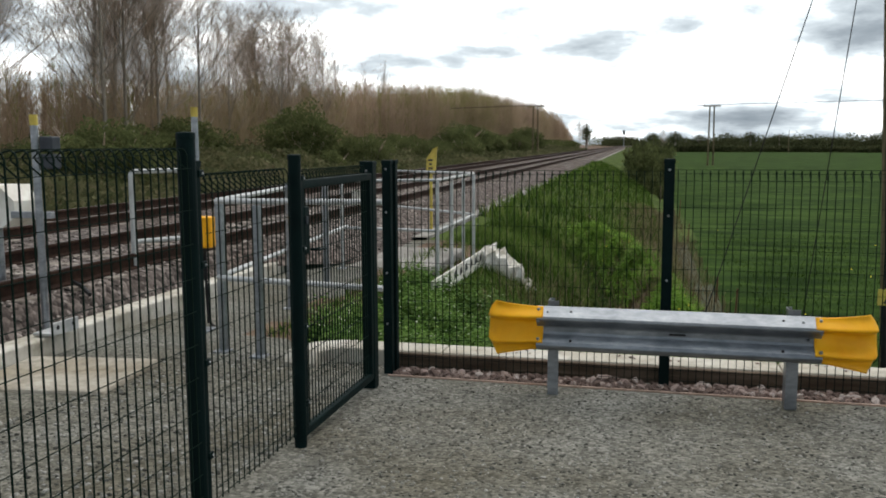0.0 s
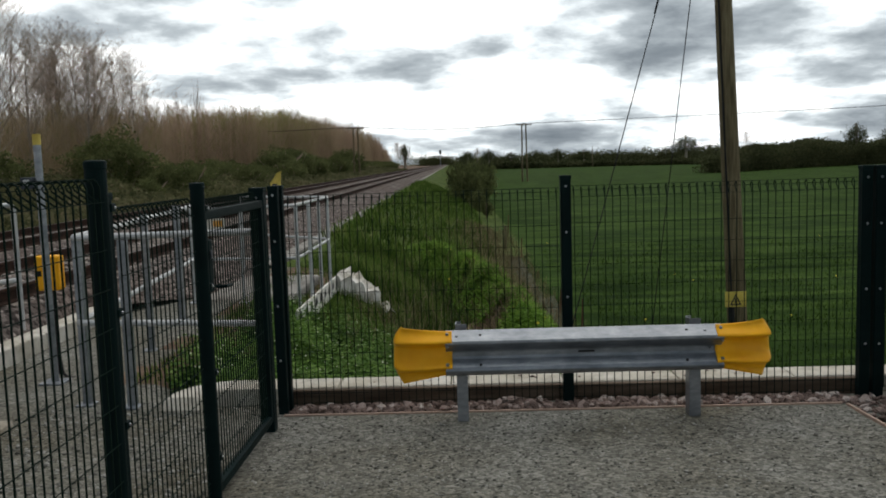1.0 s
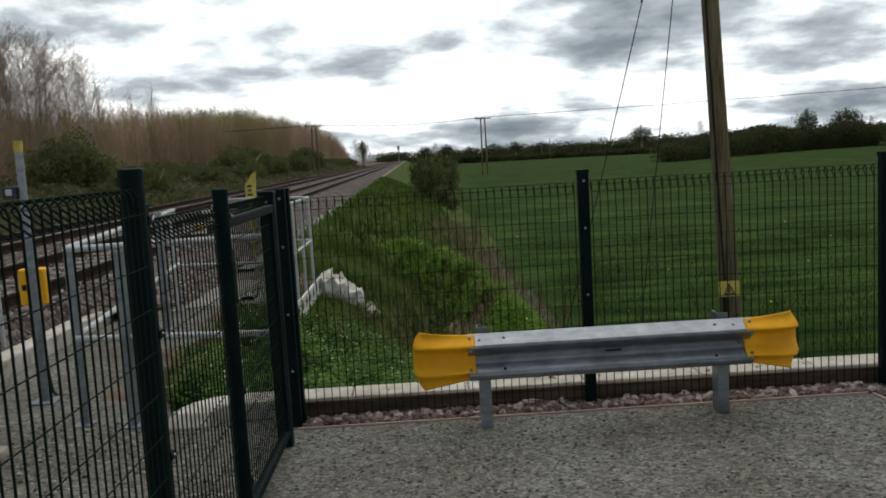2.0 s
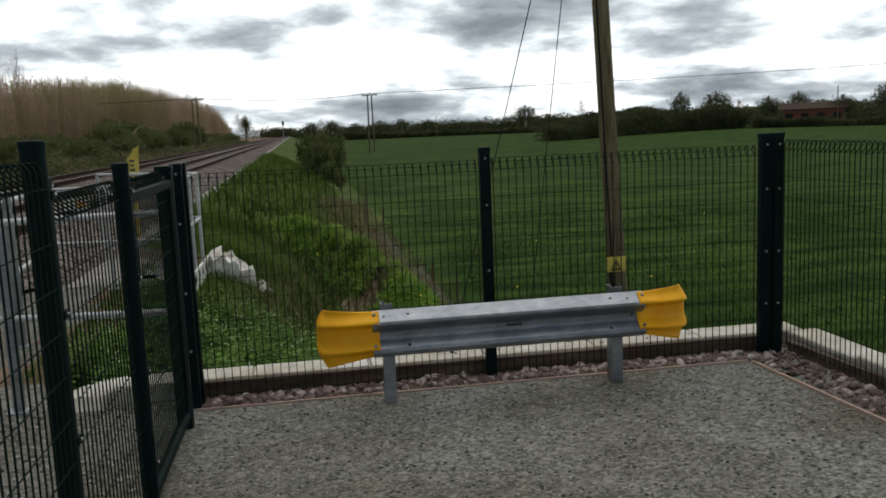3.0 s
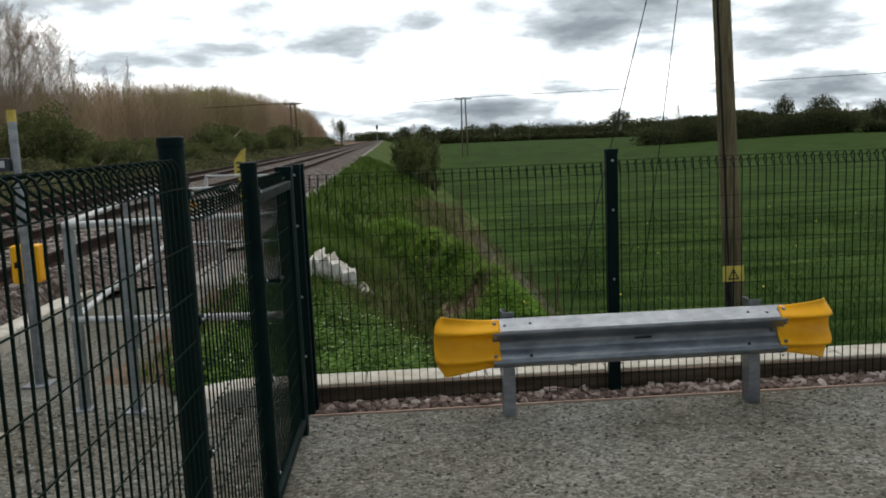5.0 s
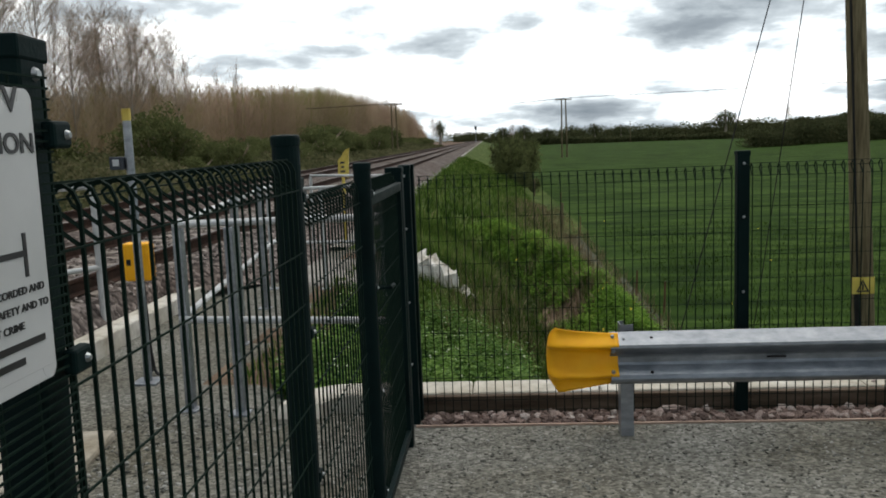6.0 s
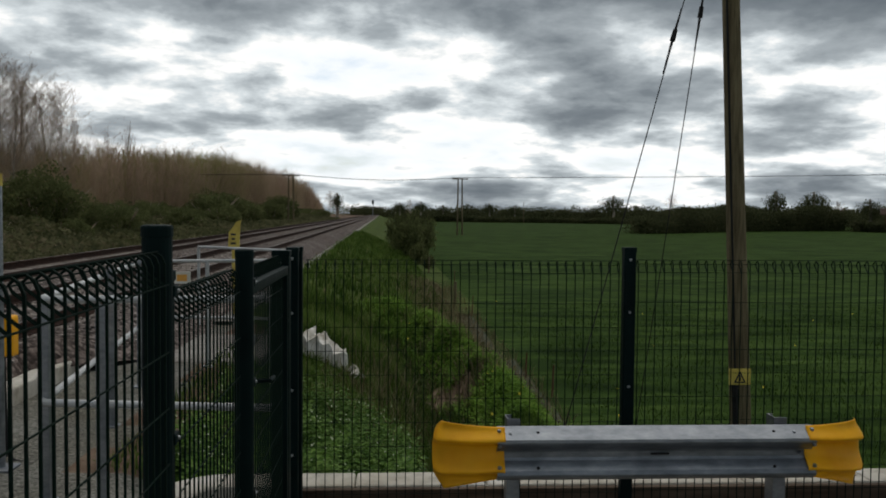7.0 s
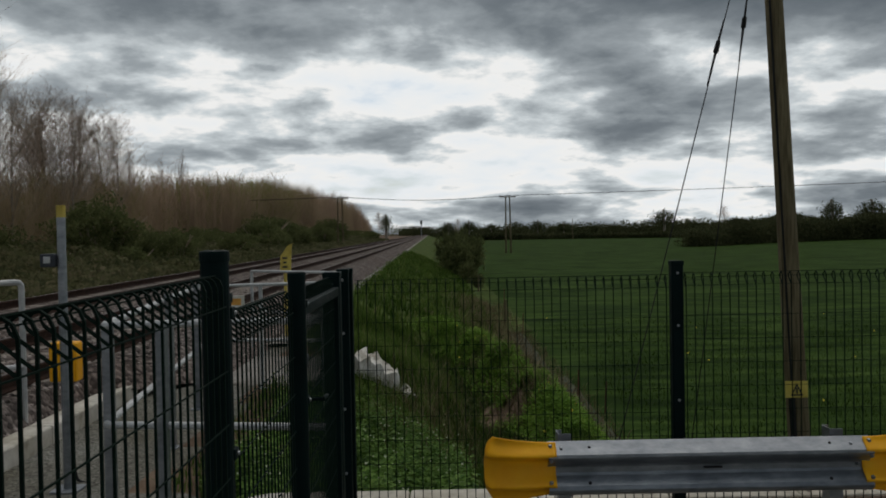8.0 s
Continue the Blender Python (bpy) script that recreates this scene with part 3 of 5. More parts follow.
# ---- wire fences ----
PITCH = 0.056


def upright_mesh(top, bottom, roll, back):
    o = back
    return Geo().tube([(0, 0, bottom), (0, 0, top - 0.03), (0, o * 0.008, top - 0.01), (0, o * 0.022, top), (0, o * (roll - 0.018), top - 0.006), (0, o * roll, top - 0.022), (0, o * roll * 0.92, top - 0.035), (0, o * 0.004, top - (0.085 if roll > 0.06 else 0.075))], 0.0037, 4, caps=False).mesh("upright_wire", M_WIRE)


def mesh_panel(fence, place, length, top, bottom, turn, roll=0.075, back=1):
    """A rolled-top wire panel along its own x; back: the side to which the top curls."""
    at = pose(*place, 0, 0, turn)
    n = max(2, int(length / PITCH))
    wire = upright_mesh(top, bottom, roll, back)
    for i in range(n + 1):
        part("upright_wire", wire, None, fence, at=at @ Matrix.Translation((0.02 + (length - 0.04) * i / n, 0, 0)))
    rows = [(-0.005, top - (0.085 if roll > 0.06 else 0.075))]
    z = top - 0.265
    while z > bottom:
        rows.append((-0.005, z))
        z -= 0.15
    rows += [(-0.005, bottom + 0.02), (0.022, top + 0.003), (roll + 0.003, top - 0.026)]
    line = Geo().tube([(0, 0, 0), (length, 0, 0)], 0.0023 if roll > 0.06 else 0.0021, 4).mesh("cross_wire", M_WIRE)
    for dy_, z in rows:
        part("cross_wire", line, None, fence, at=at @ Matrix.Translation((0, back * dy_, z)))


def fence_post(fence, place, height, w, bolts=(), d=None, face=-1, turn=0.0, name="post", label=""):
    """A square hollow post with a cap and a row of bolts on its face."""
    d = d or w
    post = part(name, Geo().box((0, 0, height / 2 - 0.1), (w, d, height + 0.2 - 0.02), 0.008), M_GREEN, fence, label, at=pose(*place, 0, 0, turn))
    part("cap", Geo().box((0, 0, height - 0.012), (w + 0.005, d + 0.005, 0.03), 0.004), M_GREEN, post)
    for z in bolts:
        part("bolt", bolt(0, face * d / 2, z, (0, face, 0), 0.0095), M_BOLT, post, "zinc bolt")
    return post


def round_post(fence, place, height, r):
    """A round tube post with a flared domed cap."""
    post = part("post", Geo().tube([(0, 0, -0.2), (0, 0, height - 0.03)], r, 20), M_GREEN, fence, at=pose(*place), smooth=False)
    rings = []
    for z, k in ((-0.03, 1.0), (-0.028, 1.05), (-0.006, 1.06), (0.0, 1.02), (0.003, 0.8), (0.004, 0.05)):
        rings.append([(r * k * math.cos(a), r * k * math.sin(a), height + z) for a in (2 * math.pi * j / 20 for j in range(20))])
    part("cap", Geo().loft(rings, close=True), M_GREEN, post)
    return post


BACK_BOLTS = (0.4, 0.8, 1.27, 1.6)
BT = 1.585
back_fence = thing("wire_fence", "dark green rolled-top wire fence behind the guard rail", "fence")
mesh_panel(back_fence, (0.045, 0.0, 0), 1.99, BT, 0.03, 0, roll=0.045)
mesh_panel(back_fence, (2.12, 0.0, 0), 2.09, BT + 0.01, 0.03, 0, roll=0.045)
fence_post(back_fence, (2.078, 0.0, 0), 1.675, 0.075, BACK_BOLTS)
fence_post(back_fence, (0.0, 0.0, 0), 1.665, 0.07, BACK_BOLTS)
fence_post(back_fence, (-0.015, -0.085, 0), 1.665, 0.07, BACK_BOLTS)
fence_post(back_fence, (4.214, 0.0, 0), 1.68, 0.075, BACK_BOLTS)
# the side away from the railway
field_fence = thing("wire_fence", "dark green rolled-top wire fence beside the field", "fence")
fence_post(field_fence, (4.307, -0.012, 0), 1.68, 0.075, BACK_BOLTS)
for i in range(3):
    y = -0.04 - i * 2.1
    mesh_panel(field_fence, (4.34, y, yard_z(y - 1)), 2.08, BT + 0.02, 0.06, -90, back=1, roll=0.045)
    fence_post(field_fence, (4.34, y - 2.1, yard_z(y - 2.1)), 1.68, 0.075, (), turn=90)

# the side towards the railway: gate posts, short panel, panel, close mesh with the notice
Z2, ZA, ZB = yard_z(-2.9), yard_z(-1.85), 0.0
rail_fence = thing("wire_fence", "dark green rolled-top wire fence beside the railway", "fence")
round_post(rail_fence, (-0.035, -2.965, Z2), 1.84 - Z2, 0.04)
fence_post(rail_fence, (-0.024, -2.925, Z2), 1.715 - Z2, 0.04, d=0.05)
round_post(rail_fence, (0.012, -1.905, ZA), 1.73 - ZA, 0.036)
fence_post(rail_fence, (-0.028, -0.50, ZB), 1.665, 0.095, BACK_BOLTS)
mesh_panel(rail_fence, (0.0, -1.95, Z2 - 0.06), 0.94, 1.655 - Z2 + 0.06, 0.1, -90, back=-1)
mesh_panel(rail_fence, (0.0, -3.0, Z2), 1.34, 1.77 - Z2, 0.1, -90, back=-1)
Z3 = yard_z(-4.2)
tall_post = fence_post(rail_fence, (-0.02, -4.43, Z3), 1.952 - Z3, 0.066, face=1)
tall_post.matrix_basis = pose(-0.02, -4.43, Z3, -1.8)
part("bolt", bolt(0.033, 0.004, 1.91 - Z3, (1, 0, 0), 0.009, 0.006), M_BOLT, tall_post, "zinc bolt")
fence_post(rail_fence, (0.0, -6.45, yard_z(-6.45)), 2.05, 0.1, face=1)
# anti-climb mesh with close cross wires
close = Geo()
z = Z3 + 0.08
while z < 1.905:
    close.tube([(0.028, -6.4, z), (0.028, -4.372, z)], 0.0019, 4)
    z += 0.0127
tagged(part("close_mesh", close, M_WIRE, rail_fence, "close-meshed dark green anti-climb wires"), kind="stuff")
bar = Geo().tube([(0, 0, Z3 + 0.06), (0, 0, 1.905)], 0.0021, 4).mesh("upright_wire", M_WIRE)
for i in range(30):
    part("upright_wire", bar, None, rail_fence, at=(0.0245, -4.375 - i * 0.0762, 0))

# ---- gate ----
gate = thing("gate", "dark green wire mesh gate, closed, with latch", "gate", (-0.008, -1.865, 0.015))
L = 1.29
part("stile", Geo().box((0, 0.035, 0.82), (0.055, 0.085, 1.5), 0.006), M_GREEN, gate)
part("stile", Geo().box((0, L, 0.82), (0.05, 0.05, 1.5), 0.006), M_GREEN, gate)
part("top_rail", Geo().box((0, L / 2, 1.545), (0.05, L, 0.05), 0.006), M_GREEN, gate)
part("bottom_rail", Geo().box((0, L / 2, 0.09), (0.05, L, 0.05), 0.006), M_GREEN, gate)
gw = Geo().tube([(0, 0, 0.1), (0, 0, 1.54), (-0.008, 0, 1.61), (-0.03, 0, 1.625), (-0.06, 0, 1.6), (-0.02, 0, 1.56)], 0.0042, 4, caps=False).mesh("upright_wire", M_WIRE)
for i in range(1, 26):
    part("upright_wire", gw, None, gate, at=(0, L * i / 26, 0))
gw = Geo().tube([(0, 0, 0), (0, L, 0)], 0.0027, 4).mesh("cross_wire", M_WIRE)
for z in [0.25 + 0.15 * k for k in range(9)]:
    part("cross_wire", gw, None, gate, at=(0, 0, z))
part("cross_wire", gw, None, gate, at=(-0.03, 0, 1.627))
latch = part("latch_box", Geo().box((0.005, 0.1, 1.28), (0.05, 0.075, 0.28), 0.008), M_GREEN, gate)
part("lock_plate", Geo().box((0.034, 0.09, 1.34), (0.01, 0.03, 0.045), 0.003), M_DARKGREY, latch, "dark lock plate")
part("handle", Geo().tube([(0.05, 0.1, 1.17), (0.1, 0.1, 1.17), (0.1, 0.2, 1.165)], 0.009, 8), M_GREEN, latch)

# clamps on the tall posts
for y0, zs, x0 in ((-2.905, (1.66, 1.25, 0.8, 0.36), 0.0), (-1.865, (1.6, 1.2, 0.75, 0.3), 0.046), (-4.36, (1.835, 1.55, 1.2, 0.8), 0.034)):
    for z in zs:
        c = part("clamp", Geo().box((-0.006, 0, 0), (0.018, 0.045, 0.034), 0.005), M_GREEN, rail_fence, at=(x0, y0, z))
        part("bolt", bolt(0.003, 0.008, 0, (1, 0, 0), 0.0065, 0.005), M_BOLT, c, "dull zinc bolt")

# ---- guard rail ----
barrier = thing("guard_rail", "galvanised steel crash barrier with yellow plastic ends", "guard rail", (2.12, -0.44, -0.02))
H0, H1 = 0.365, 0.675
W_PROF = [(0.0, -0.02), (0.012, -0.045), (0.03, -0.076), (0.045, -0.08), (0.068, -0.07), (0.115, -0.02), (0.13, -0.014), (0.162, -0.014), (0.178, -0.022), (0.212, -0.066), (0.23, -0.08), (0.248, -0.078), (0.29, -0.025), (0.31, 0.0)]


def w_ring(x, off=0.0, k=1.0, grow=0.0, dz=0.0, back=0.0):
    return [(x, y * k + off + back, H0 + z + (z / 0.31 - 0.5) * grow + dz) for z, y in W_PROF]


beam_x0, beam_x1 = 1.195 - 2.12, 3.061 - 2.12
rings_f = [w_ring(beam_x0 + (beam_x1 - beam_x0) * i / 12) for i in range(13)]
g = Geo()
shell = [r + [(p[0], p[1] + 0.004, p[2]) for p in reversed(r)] for r in rings_f]
g.loft(shell, close=True, caps=True)
beam = part("beam", g, M_GALV, barrier, "double-wave galvanised steel beam", smooth=False)
for x in (1.432 - 2.12, 2.82 - 2.12):
    for z in (0.445, 0.643):
        part("bolt_hole", bolt(x, -0.036 if z > 0.6 else -0.06, z, (0, -1, 0), 0.011, 0.006), M_BLACK, beam, "dark bolt hole")
part("slot", Geo().box((0.03, -0.024, 0.515), (0.11, 0.006, 0.012), 0.002), M_BLACK, beam, "dark lap slot")
for x, z in ((-0.85, 0.64), (-0.6, 0.62), (0.82, 0.64), (0.86, 0.52)):
    part("bolt", bolt(x, -0.03, z, (0, -1, 0), 0.012, 0.02), M_GALV, beam)
for x, yb in ((1.302 - 2.12, 0.05), (2.9 - 2.12, 0.05)):
    g = Geo()
    # rolled Z-section post
    z0, z1 = -0.25, 0.705
    sec = [(-0.038, 0.0), (0.038, 0.0), (0.038, 0.006), (-0.032, 0.006), (-0.032, 0.104), (-0.002, 0.104), (-0.002, 0.11), (-0.038, 0.11)]
    g.loft([[(x + a, yb + b, z) for a, b in sec] for z in (z0, z1)], close=True, caps=True)
    post = part("post", g, M_GALV, barrier, "galvanised channel post set in gravel")
    part("spacer", Geo().box((x, 0.02, 0.53), (0.09, 0.05, 0.2), 0.006), M_GALV, post)


def yellow_end(sign):
    """A flared plastic end: two ribs run out along it, the end opens out and leans back."""
    rings = []
    x0 = beam_x0 if sign < 0 else beam_x1
    for i in range(19):
        a = i / 18
        x = x0 - sign * 0.045 + sign * (0.045 + 0.365) * a
        grow = -0.004 + 0.095 * max(0.0, (a - 0.1) / 0.85) ** 1.15 - 0.03 * max(0.0, (a - 0.88) / 0.12) ** 2
        back = 0.12 * a ** 2.2
        lip = 0.022 * max(0.0, (a - 0.93) / 0.07)
        ring = []
        for k in range(33):
            q = k / 32
            amp = 0.068 + 0.008 * a - 0.02 * a ** 7
            lo_, hi_ = 0.2 + 0.06 * a, 0.77 - 0.05 * a
            y = -0.016
            for c in (lo_, hi_):
                d = q - c
                w = 0.07 - 0.035 * a if d < 0 else 0.15 - 0.02 * a
                y -= amp * math.exp(-(abs(d) / w) ** 1.7)
            edge = abs(2 * q - 1)
            y -= 0.03 * a * a * max(0.0, (edge - 0.8) / 0.2) ** 1.5
            tip = -sign * 0.055 * a ** 6 * edge ** 4
            ring.append((x + tip, y + back + lip, H0 + 0.31 * q + (q - 0.82) * grow + 0.001))
        rings.append(ring)
    g = Geo()
    g.loft([r + [(p[0], p[1] + 0.006, p[2]) for p in reversed(r)] for r in rings], close=True, caps=True)
    end = part("yellow_end", g, M_YELLOW, barrier, "flared yellow plastic end cap", smooth=True)
    for z, y in ((0.655, -0.028), (0.575, -0.065), (0.455, -0.075), (0.38, -0.03)):
        part("bolt", bolt(x0 - sign * 0.012, y - 0.004, z, (0, -1, 0), 0.013, 0.014), M_GALV, end, "steel bolt head")


yellow_end(-1)
yellow_end(1)

# ---- notice on the close mesh ----
SW, SH = 0.49, 0.337
notice = thing("notice_sign", "white metal notice with black lettering on the close mesh", "sign", (0.037, -4.43 - SW / 2, 1.718), turn=90)
g = Geo()
g.box((0, 0, 0), (SW, 0.003, SH - 0.03), 0.001).box((0, 0.0002, 0), (SW - 0.03, 0.0026, SH), 0.001)
for sx in (-1, 1):
    for sz in (-1, 1):
        g.tube([(sx * (SW / 2 - 0.015), -0.0014, sz * (SH / 2 - 0.015)), (sx * (SW / 2 - 0.015), 0.0014, sz * (SH / 2 - 0.015))], 0.015, 16)
part("plate", g, M_SIGN, notice)
E_ = SW / 2


def lettering(text, right, z, size):
    """Raised black letters that end at right and stand on z."""
    cu = bpy.data.curves.new("lettering", "FONT")
    cu.body, cu.size, cu.align_x, cu.extrude, cu.offset = text, size, "RIGHT", 0.0004, 0.022 * size
    tmp = bpy.data.objects.new("tmp", cu)
    scene.collection.objects.link(tmp)
    me = bpy.data.meshes.new_from_object(tmp.evaluated_get(bpy.context.evaluated_depsgraph_get()))
    bpy.data.objects.remove(tmp)
    me.materials.clear()
    me.materials.append(M_INK)
    part("lettering", me, None, notice, at=pose(right, -0.0024, (z - 1.742) * 1.07, 90) @ Matrix.Diagonal((1.3, 1.05, 1, 1)))


lettering("CCTV", E_ - 0.03, 1.875, 0.037)
lettering("IN OPERATION", E_ - 0.004, 1.832, 0.03)
lettering("IMAGES ARE BEING RECORDED AND", E_ - 0.012, 1.685, 0.0112)
lettering("MONITORED FOR SAFETY AND TO", E_ - 0.006, 1.667, 0.0112)
lettering("PREVENT CRIME", E_ - 0.06, 1.649, 0.0112)
part("text_bar", Geo().box((E_ - 0.07, -0.002, -0.117), (0.1, 0.001, 0.008)), M_INK, notice, "black printed line")
part("text_bar", Geo().box((E_ - 0.1, -0.002, -0.135), (0.07, 0.001, 0.008)), M_INK, notice, "black printed line")
icon = Geo()
icon.box((E_ - 0.105, -0.002, -0.016), (0.12, 0.001, 0.007)).box((E_ - 0.044, -0.002, -0.018), (0.007, 0.001, 0.05)).box((E_ - 0.19, -0.002, 0.02), (0.15, 0.001, 0.05), 0, pose(0, 0, 0, 0, -15, 0))
part("camera_symbol", icon, M_INK, notice, "black camera symbol")

# ---- railings ----


def bent(points, r=0.06, k=5):
    """A line of points with its inner corners rounded."""
    pts = [Vector(p) for p in points]
    out = [pts[0]]
    for a, b, c in zip(pts, pts[1:], pts[2:]):
        d1, d2 = (a - b).normalized(), (c - b).normalized()
        p, q = b + d1 * r, b + d2 * r
        out += [p.lerp(b, t).lerp(b.lerp(q, t), t) for t in [j / k for j in range(k + 1)]]
    return out + [pts[-1]]


def railing(name, label, place, posts, rails, r=0.021, post_r=0.024, group="", flat=False):
    rl = thing(name, label, "railing", place, group)
    o = Vector(place)
    for x, y, z0, z1 in posts:
        if flat:
            pg_ = Geo().box(Vector((x, y, (z0 + z1) / 2)) - o, (0.062, 0.012, z1 - z0), 0.003).box(Vector((x - 0.0255, y + 0.03, (z0 + z1) / 2)) - o, (0.011, 0.06, z1 - z0), 0.003).box(Vector((x + 0.0255, y + 0.03, (z0 + z1) / 2)) - o, (0.011, 0.06, z1 - z0), 0.003)
        else:
            pg_ = Geo().tube([Vector((x, y, z0)) - o, Vector((x, y, z1)) - o], post_r, 10)
        p = part("post", pg_, M_GALV if flat else M_GALV_PALE, rl, smooth=False)
        part("base_plate", Geo().box(Vector((x, y, z0 + 0.008)) - o, (0.13, 0.13, 0.016), 0.003), M_GALV, p)
    for line in rails:
        part("rail", Geo().tube([p - o for p in bent(line)], r, 10), M_GALV_PALE, rl, smooth=False)
    return rl


railing("handrail", "galvanised tube handrail with rounded corner beside the path", (-1.6, 0.25, 0), [(-1.63, 0.25, 0, 1.31), (-1.24, 0.15, 0, 1.29), (-1.85, 2.2, 0, 1.38), (-2.1, 3.9, 0, 1.38)],
        [[(-2.35, 5.4, 1.32), (-1.63, 0.2, 1.315), (-0.15, 0.2, 1.325)], [(-2.35, 5.4, 0.6), (-1.63, 0.2, 0.66), (-0.15, 0.2, 0.62)]], r=0.025, flat=True)
railing("handrail", "galvanised tube handrail round a concrete slab", (-0.86, 5.0, 0), [(-0.88, 5.0, -0.35, 1.3), (-0.8, 7.1, -0.35, 1.3), (-0.84, 5.7, -0.35, 1.28), (-0.82, 6.4, -0.35, 1.28), (-2.35, 5.2, 0, 1.28), (-2.5, 8.4, 0, 1.3), (-1.65, 5.1, 0, 1.28)],
        [[(-2.4, 5.2, 1.27), (-0.88, 5.0, 1.3), (-0.79, 7.1, 1.32), (-2.5, 8.4, 1.32)], [(-2.4, 5.2, 0.6), (-0.88, 5.0, 0.6), (-0.79, 7.1, 0.66), (-2.5, 8.4, 0.68)]])
railing("hoop_barrier", "grey tube hoop beside the track", (-3.5, 2.3, 0.1), [], [[(-3.62, 2.0, 0.1), (-3.62, 2.0, 1.5), (-3.3, 2.5, 1.5), (-3.3, 2.5, 0.1)], [(-3.62, 2.0, 0.72), (-3.3, 2.5, 0.72)]], r=0.028)

# concrete slab with its white pierced edge and a white stone mound
slab = thing("concrete_slab", "pale concrete slab inside the railing", "slab", (-1.7, 6.5, 0))
part("slab_top", Geo().box((0, 0, -0.05), (1.25, 2.4, 0.16), 0.03), M_CONCRETE_GREY, slab)
panel = thing("edge_panel", "white slotted panel edging the concrete slab", "panel", (-0.8, 6.1, -0.25))
pg = Geo()
pg.box((0, 0, 0), (0.03, 3.5, 0.5), 0.004)
part("panel_face", pg, M_WHITE, panel)
for i in range(9):
    g = Geo()
    y = -1.55 + i * 0.38
    for z, k in ((0.05, 1), (-0.17, -1)):
        g.add([(0.019, y - 0.1, z + 0.02), (0.019, y + 0.1, z + 0.03 + 0.03 * k), (0.019, y + 0.05, z + 0.17), (0.019, y - 0.08, z + 0.13)], [(0, 1, 2, 3)])
    part("slot", g, M_BLACK, panel, "dark slot")
mound = thing("wing_wall", "rough white concrete wing wall dropping down the bank", "wall", (-0.8, 8.0, -0.3))
g = Geo()
rings = []
for i in range(13):
    a = i / 12
    x = 0.66 * a
    top = 0.3 - 0.12 * a - 0.45 * max(0, a - 0.35) ** 1.2
    wid = 0.42 - 0.12 * a
    ring = []
    for k in range(9):
        q = k / 8 * 2 - 1
        n_ = 0.12 * noise.noise((a * 6, q * 3, 3.0)) + 0.09 * noise.noise((a * 15, q * 9, 5.0))
        ring.append((x + 0.5 * n_, q * wid + n_, (top + n_) if abs(q) < 0.9 else -0.7))
    rings.append(ring)
rings = [[(p[0], p[1], -0.7) for p in rings[0]]] + rings + [[(p[0] + 0.03, p[1], -0.9) for p in rings[-1]]]
g.loft(rings)
part("wall_top", g, M_WHITEWASH, mound)
r7 = random.Random(7)
for i in range(12):
    sv, sf = STONES[i % 8]
    k = r7.uniform(0.1, 0.2)
    m = Matrix.LocRotScale((r7.uniform(0.45, 0.95), r7.uniform(-0.4, 0.1), r7.uniform(-0.4, -0.2)), Euler((r7.uniform(-1, 1), r7.uniform(-1, 1), r7.uniform(0, 6))), (k * 1.2, k, k * 0.7))
    part("stone", Geo().add([m @ v for v in sv], sf), M_WHITEWASH, mound)

# ---- trackside equipment ----


def marker_post(place, height, label):
    p = thing("marker_post", label, "post", place, "grey marker posts")
    part("pole", Geo().tube([(0, 0, 0), (0, 0, height - 0.09)], 0.032, 12), M_GALV, p)
    part("yellow_cap", Geo().tube([(0, 0, height - 0.09), (0, 0, height)], 0.034, 12), M_YELLOW_PAINT, p, "yellow painted top")
    part("base_plate", Geo().box((0, 0, 0.01), (0.2, 0.2, 0.02), 0.004), M_GALV, p)
    return p


mp1 = marker_post((-2.235, 0.98, 0), 2.14, "grey steel post with yellow top and small lamp")
lamp = part("lamp_box", Geo().box((-0.09, 0, 1.73), (0.11, 0.1, 0.1), 0.01), M_DARKGREY, mp1)
part("lens", Geo().box((-0.09, -0.052, 1.735), (0.05, 0.008, 0.05), 0.003), M_SIGN, lamp, "pale lens")
phone = thing("trackside_box", "yellow box on a black leg beside the post", "equipment box", (-2.36, 1.28, -0.07))
part("case", Geo().box((0, 0, 1.0), (0.22, 0.13, 0.31), 0.02), M_YELLOW, phone)
part("window", Geo().box((-0.06, -0.068, 1.0), (0.035, 0.006, 0.05), 0.002), M_BLACK, phone, "black window")
part("leg", Geo().tube([(0.02, 0.02, 0.02), (0.0, 0, 0.87)], 0.015, 8), M_BLACK, phone)
part("cable", Geo().tube(bent([(0.03, -0.02, 0.86), (0.05, -0.04, 0.3), (0.09, -0.07, 0.07), (0.24, -0.1, 0.06)]), 0.012, 8), M_BLACK, phone, "black cable")

mp2 = marker_post((-3.2, 0.0, 0.1), 1.95, "grey steel post with yellow top and twin lamps")
for z in (1.7, 1.55):
    part("lamp_box", Geo().box((0.1, 0.06, z), (0.13, 0.12, 0.13), 0.015), M_DARKGREY, mp2)
cover = thing("equipment_cover", "white angular equipment cover on a bracket", "equipment box", (-3.75, 0.35, 1.05))
g = Geo()
g.loft([[(-0.55, -0.2, 0.0), (-0.55, 0.2, 0.0), (-0.55, 0.2, 0.38), (-0.55, -0.2, 0.38)], [(0.02, -0.2, 0.0), (0.02, 0.2, 0.0), (0.02, 0.2, 0.38), (0.02, -0.2, 0.38)], [(0.13, -0.15, 0.09), (0.13, 0.15, 0.09), (0.13, 0.15, 0.24), (0.13, -0.15, 0.24)]], close=True, caps=True)
part("hood", g, M_WHITE, cover)
part("bracket", Geo().box((0.32, -0.15, 0.12), (0.42, 0.06, 0.06), 0.006), M_GALV, cover)
part("stand", Geo().tube([(-0.2, 0, -0.9), (-0.2, 0, 0.02)], 0.05, 10), M_GALV, cover)
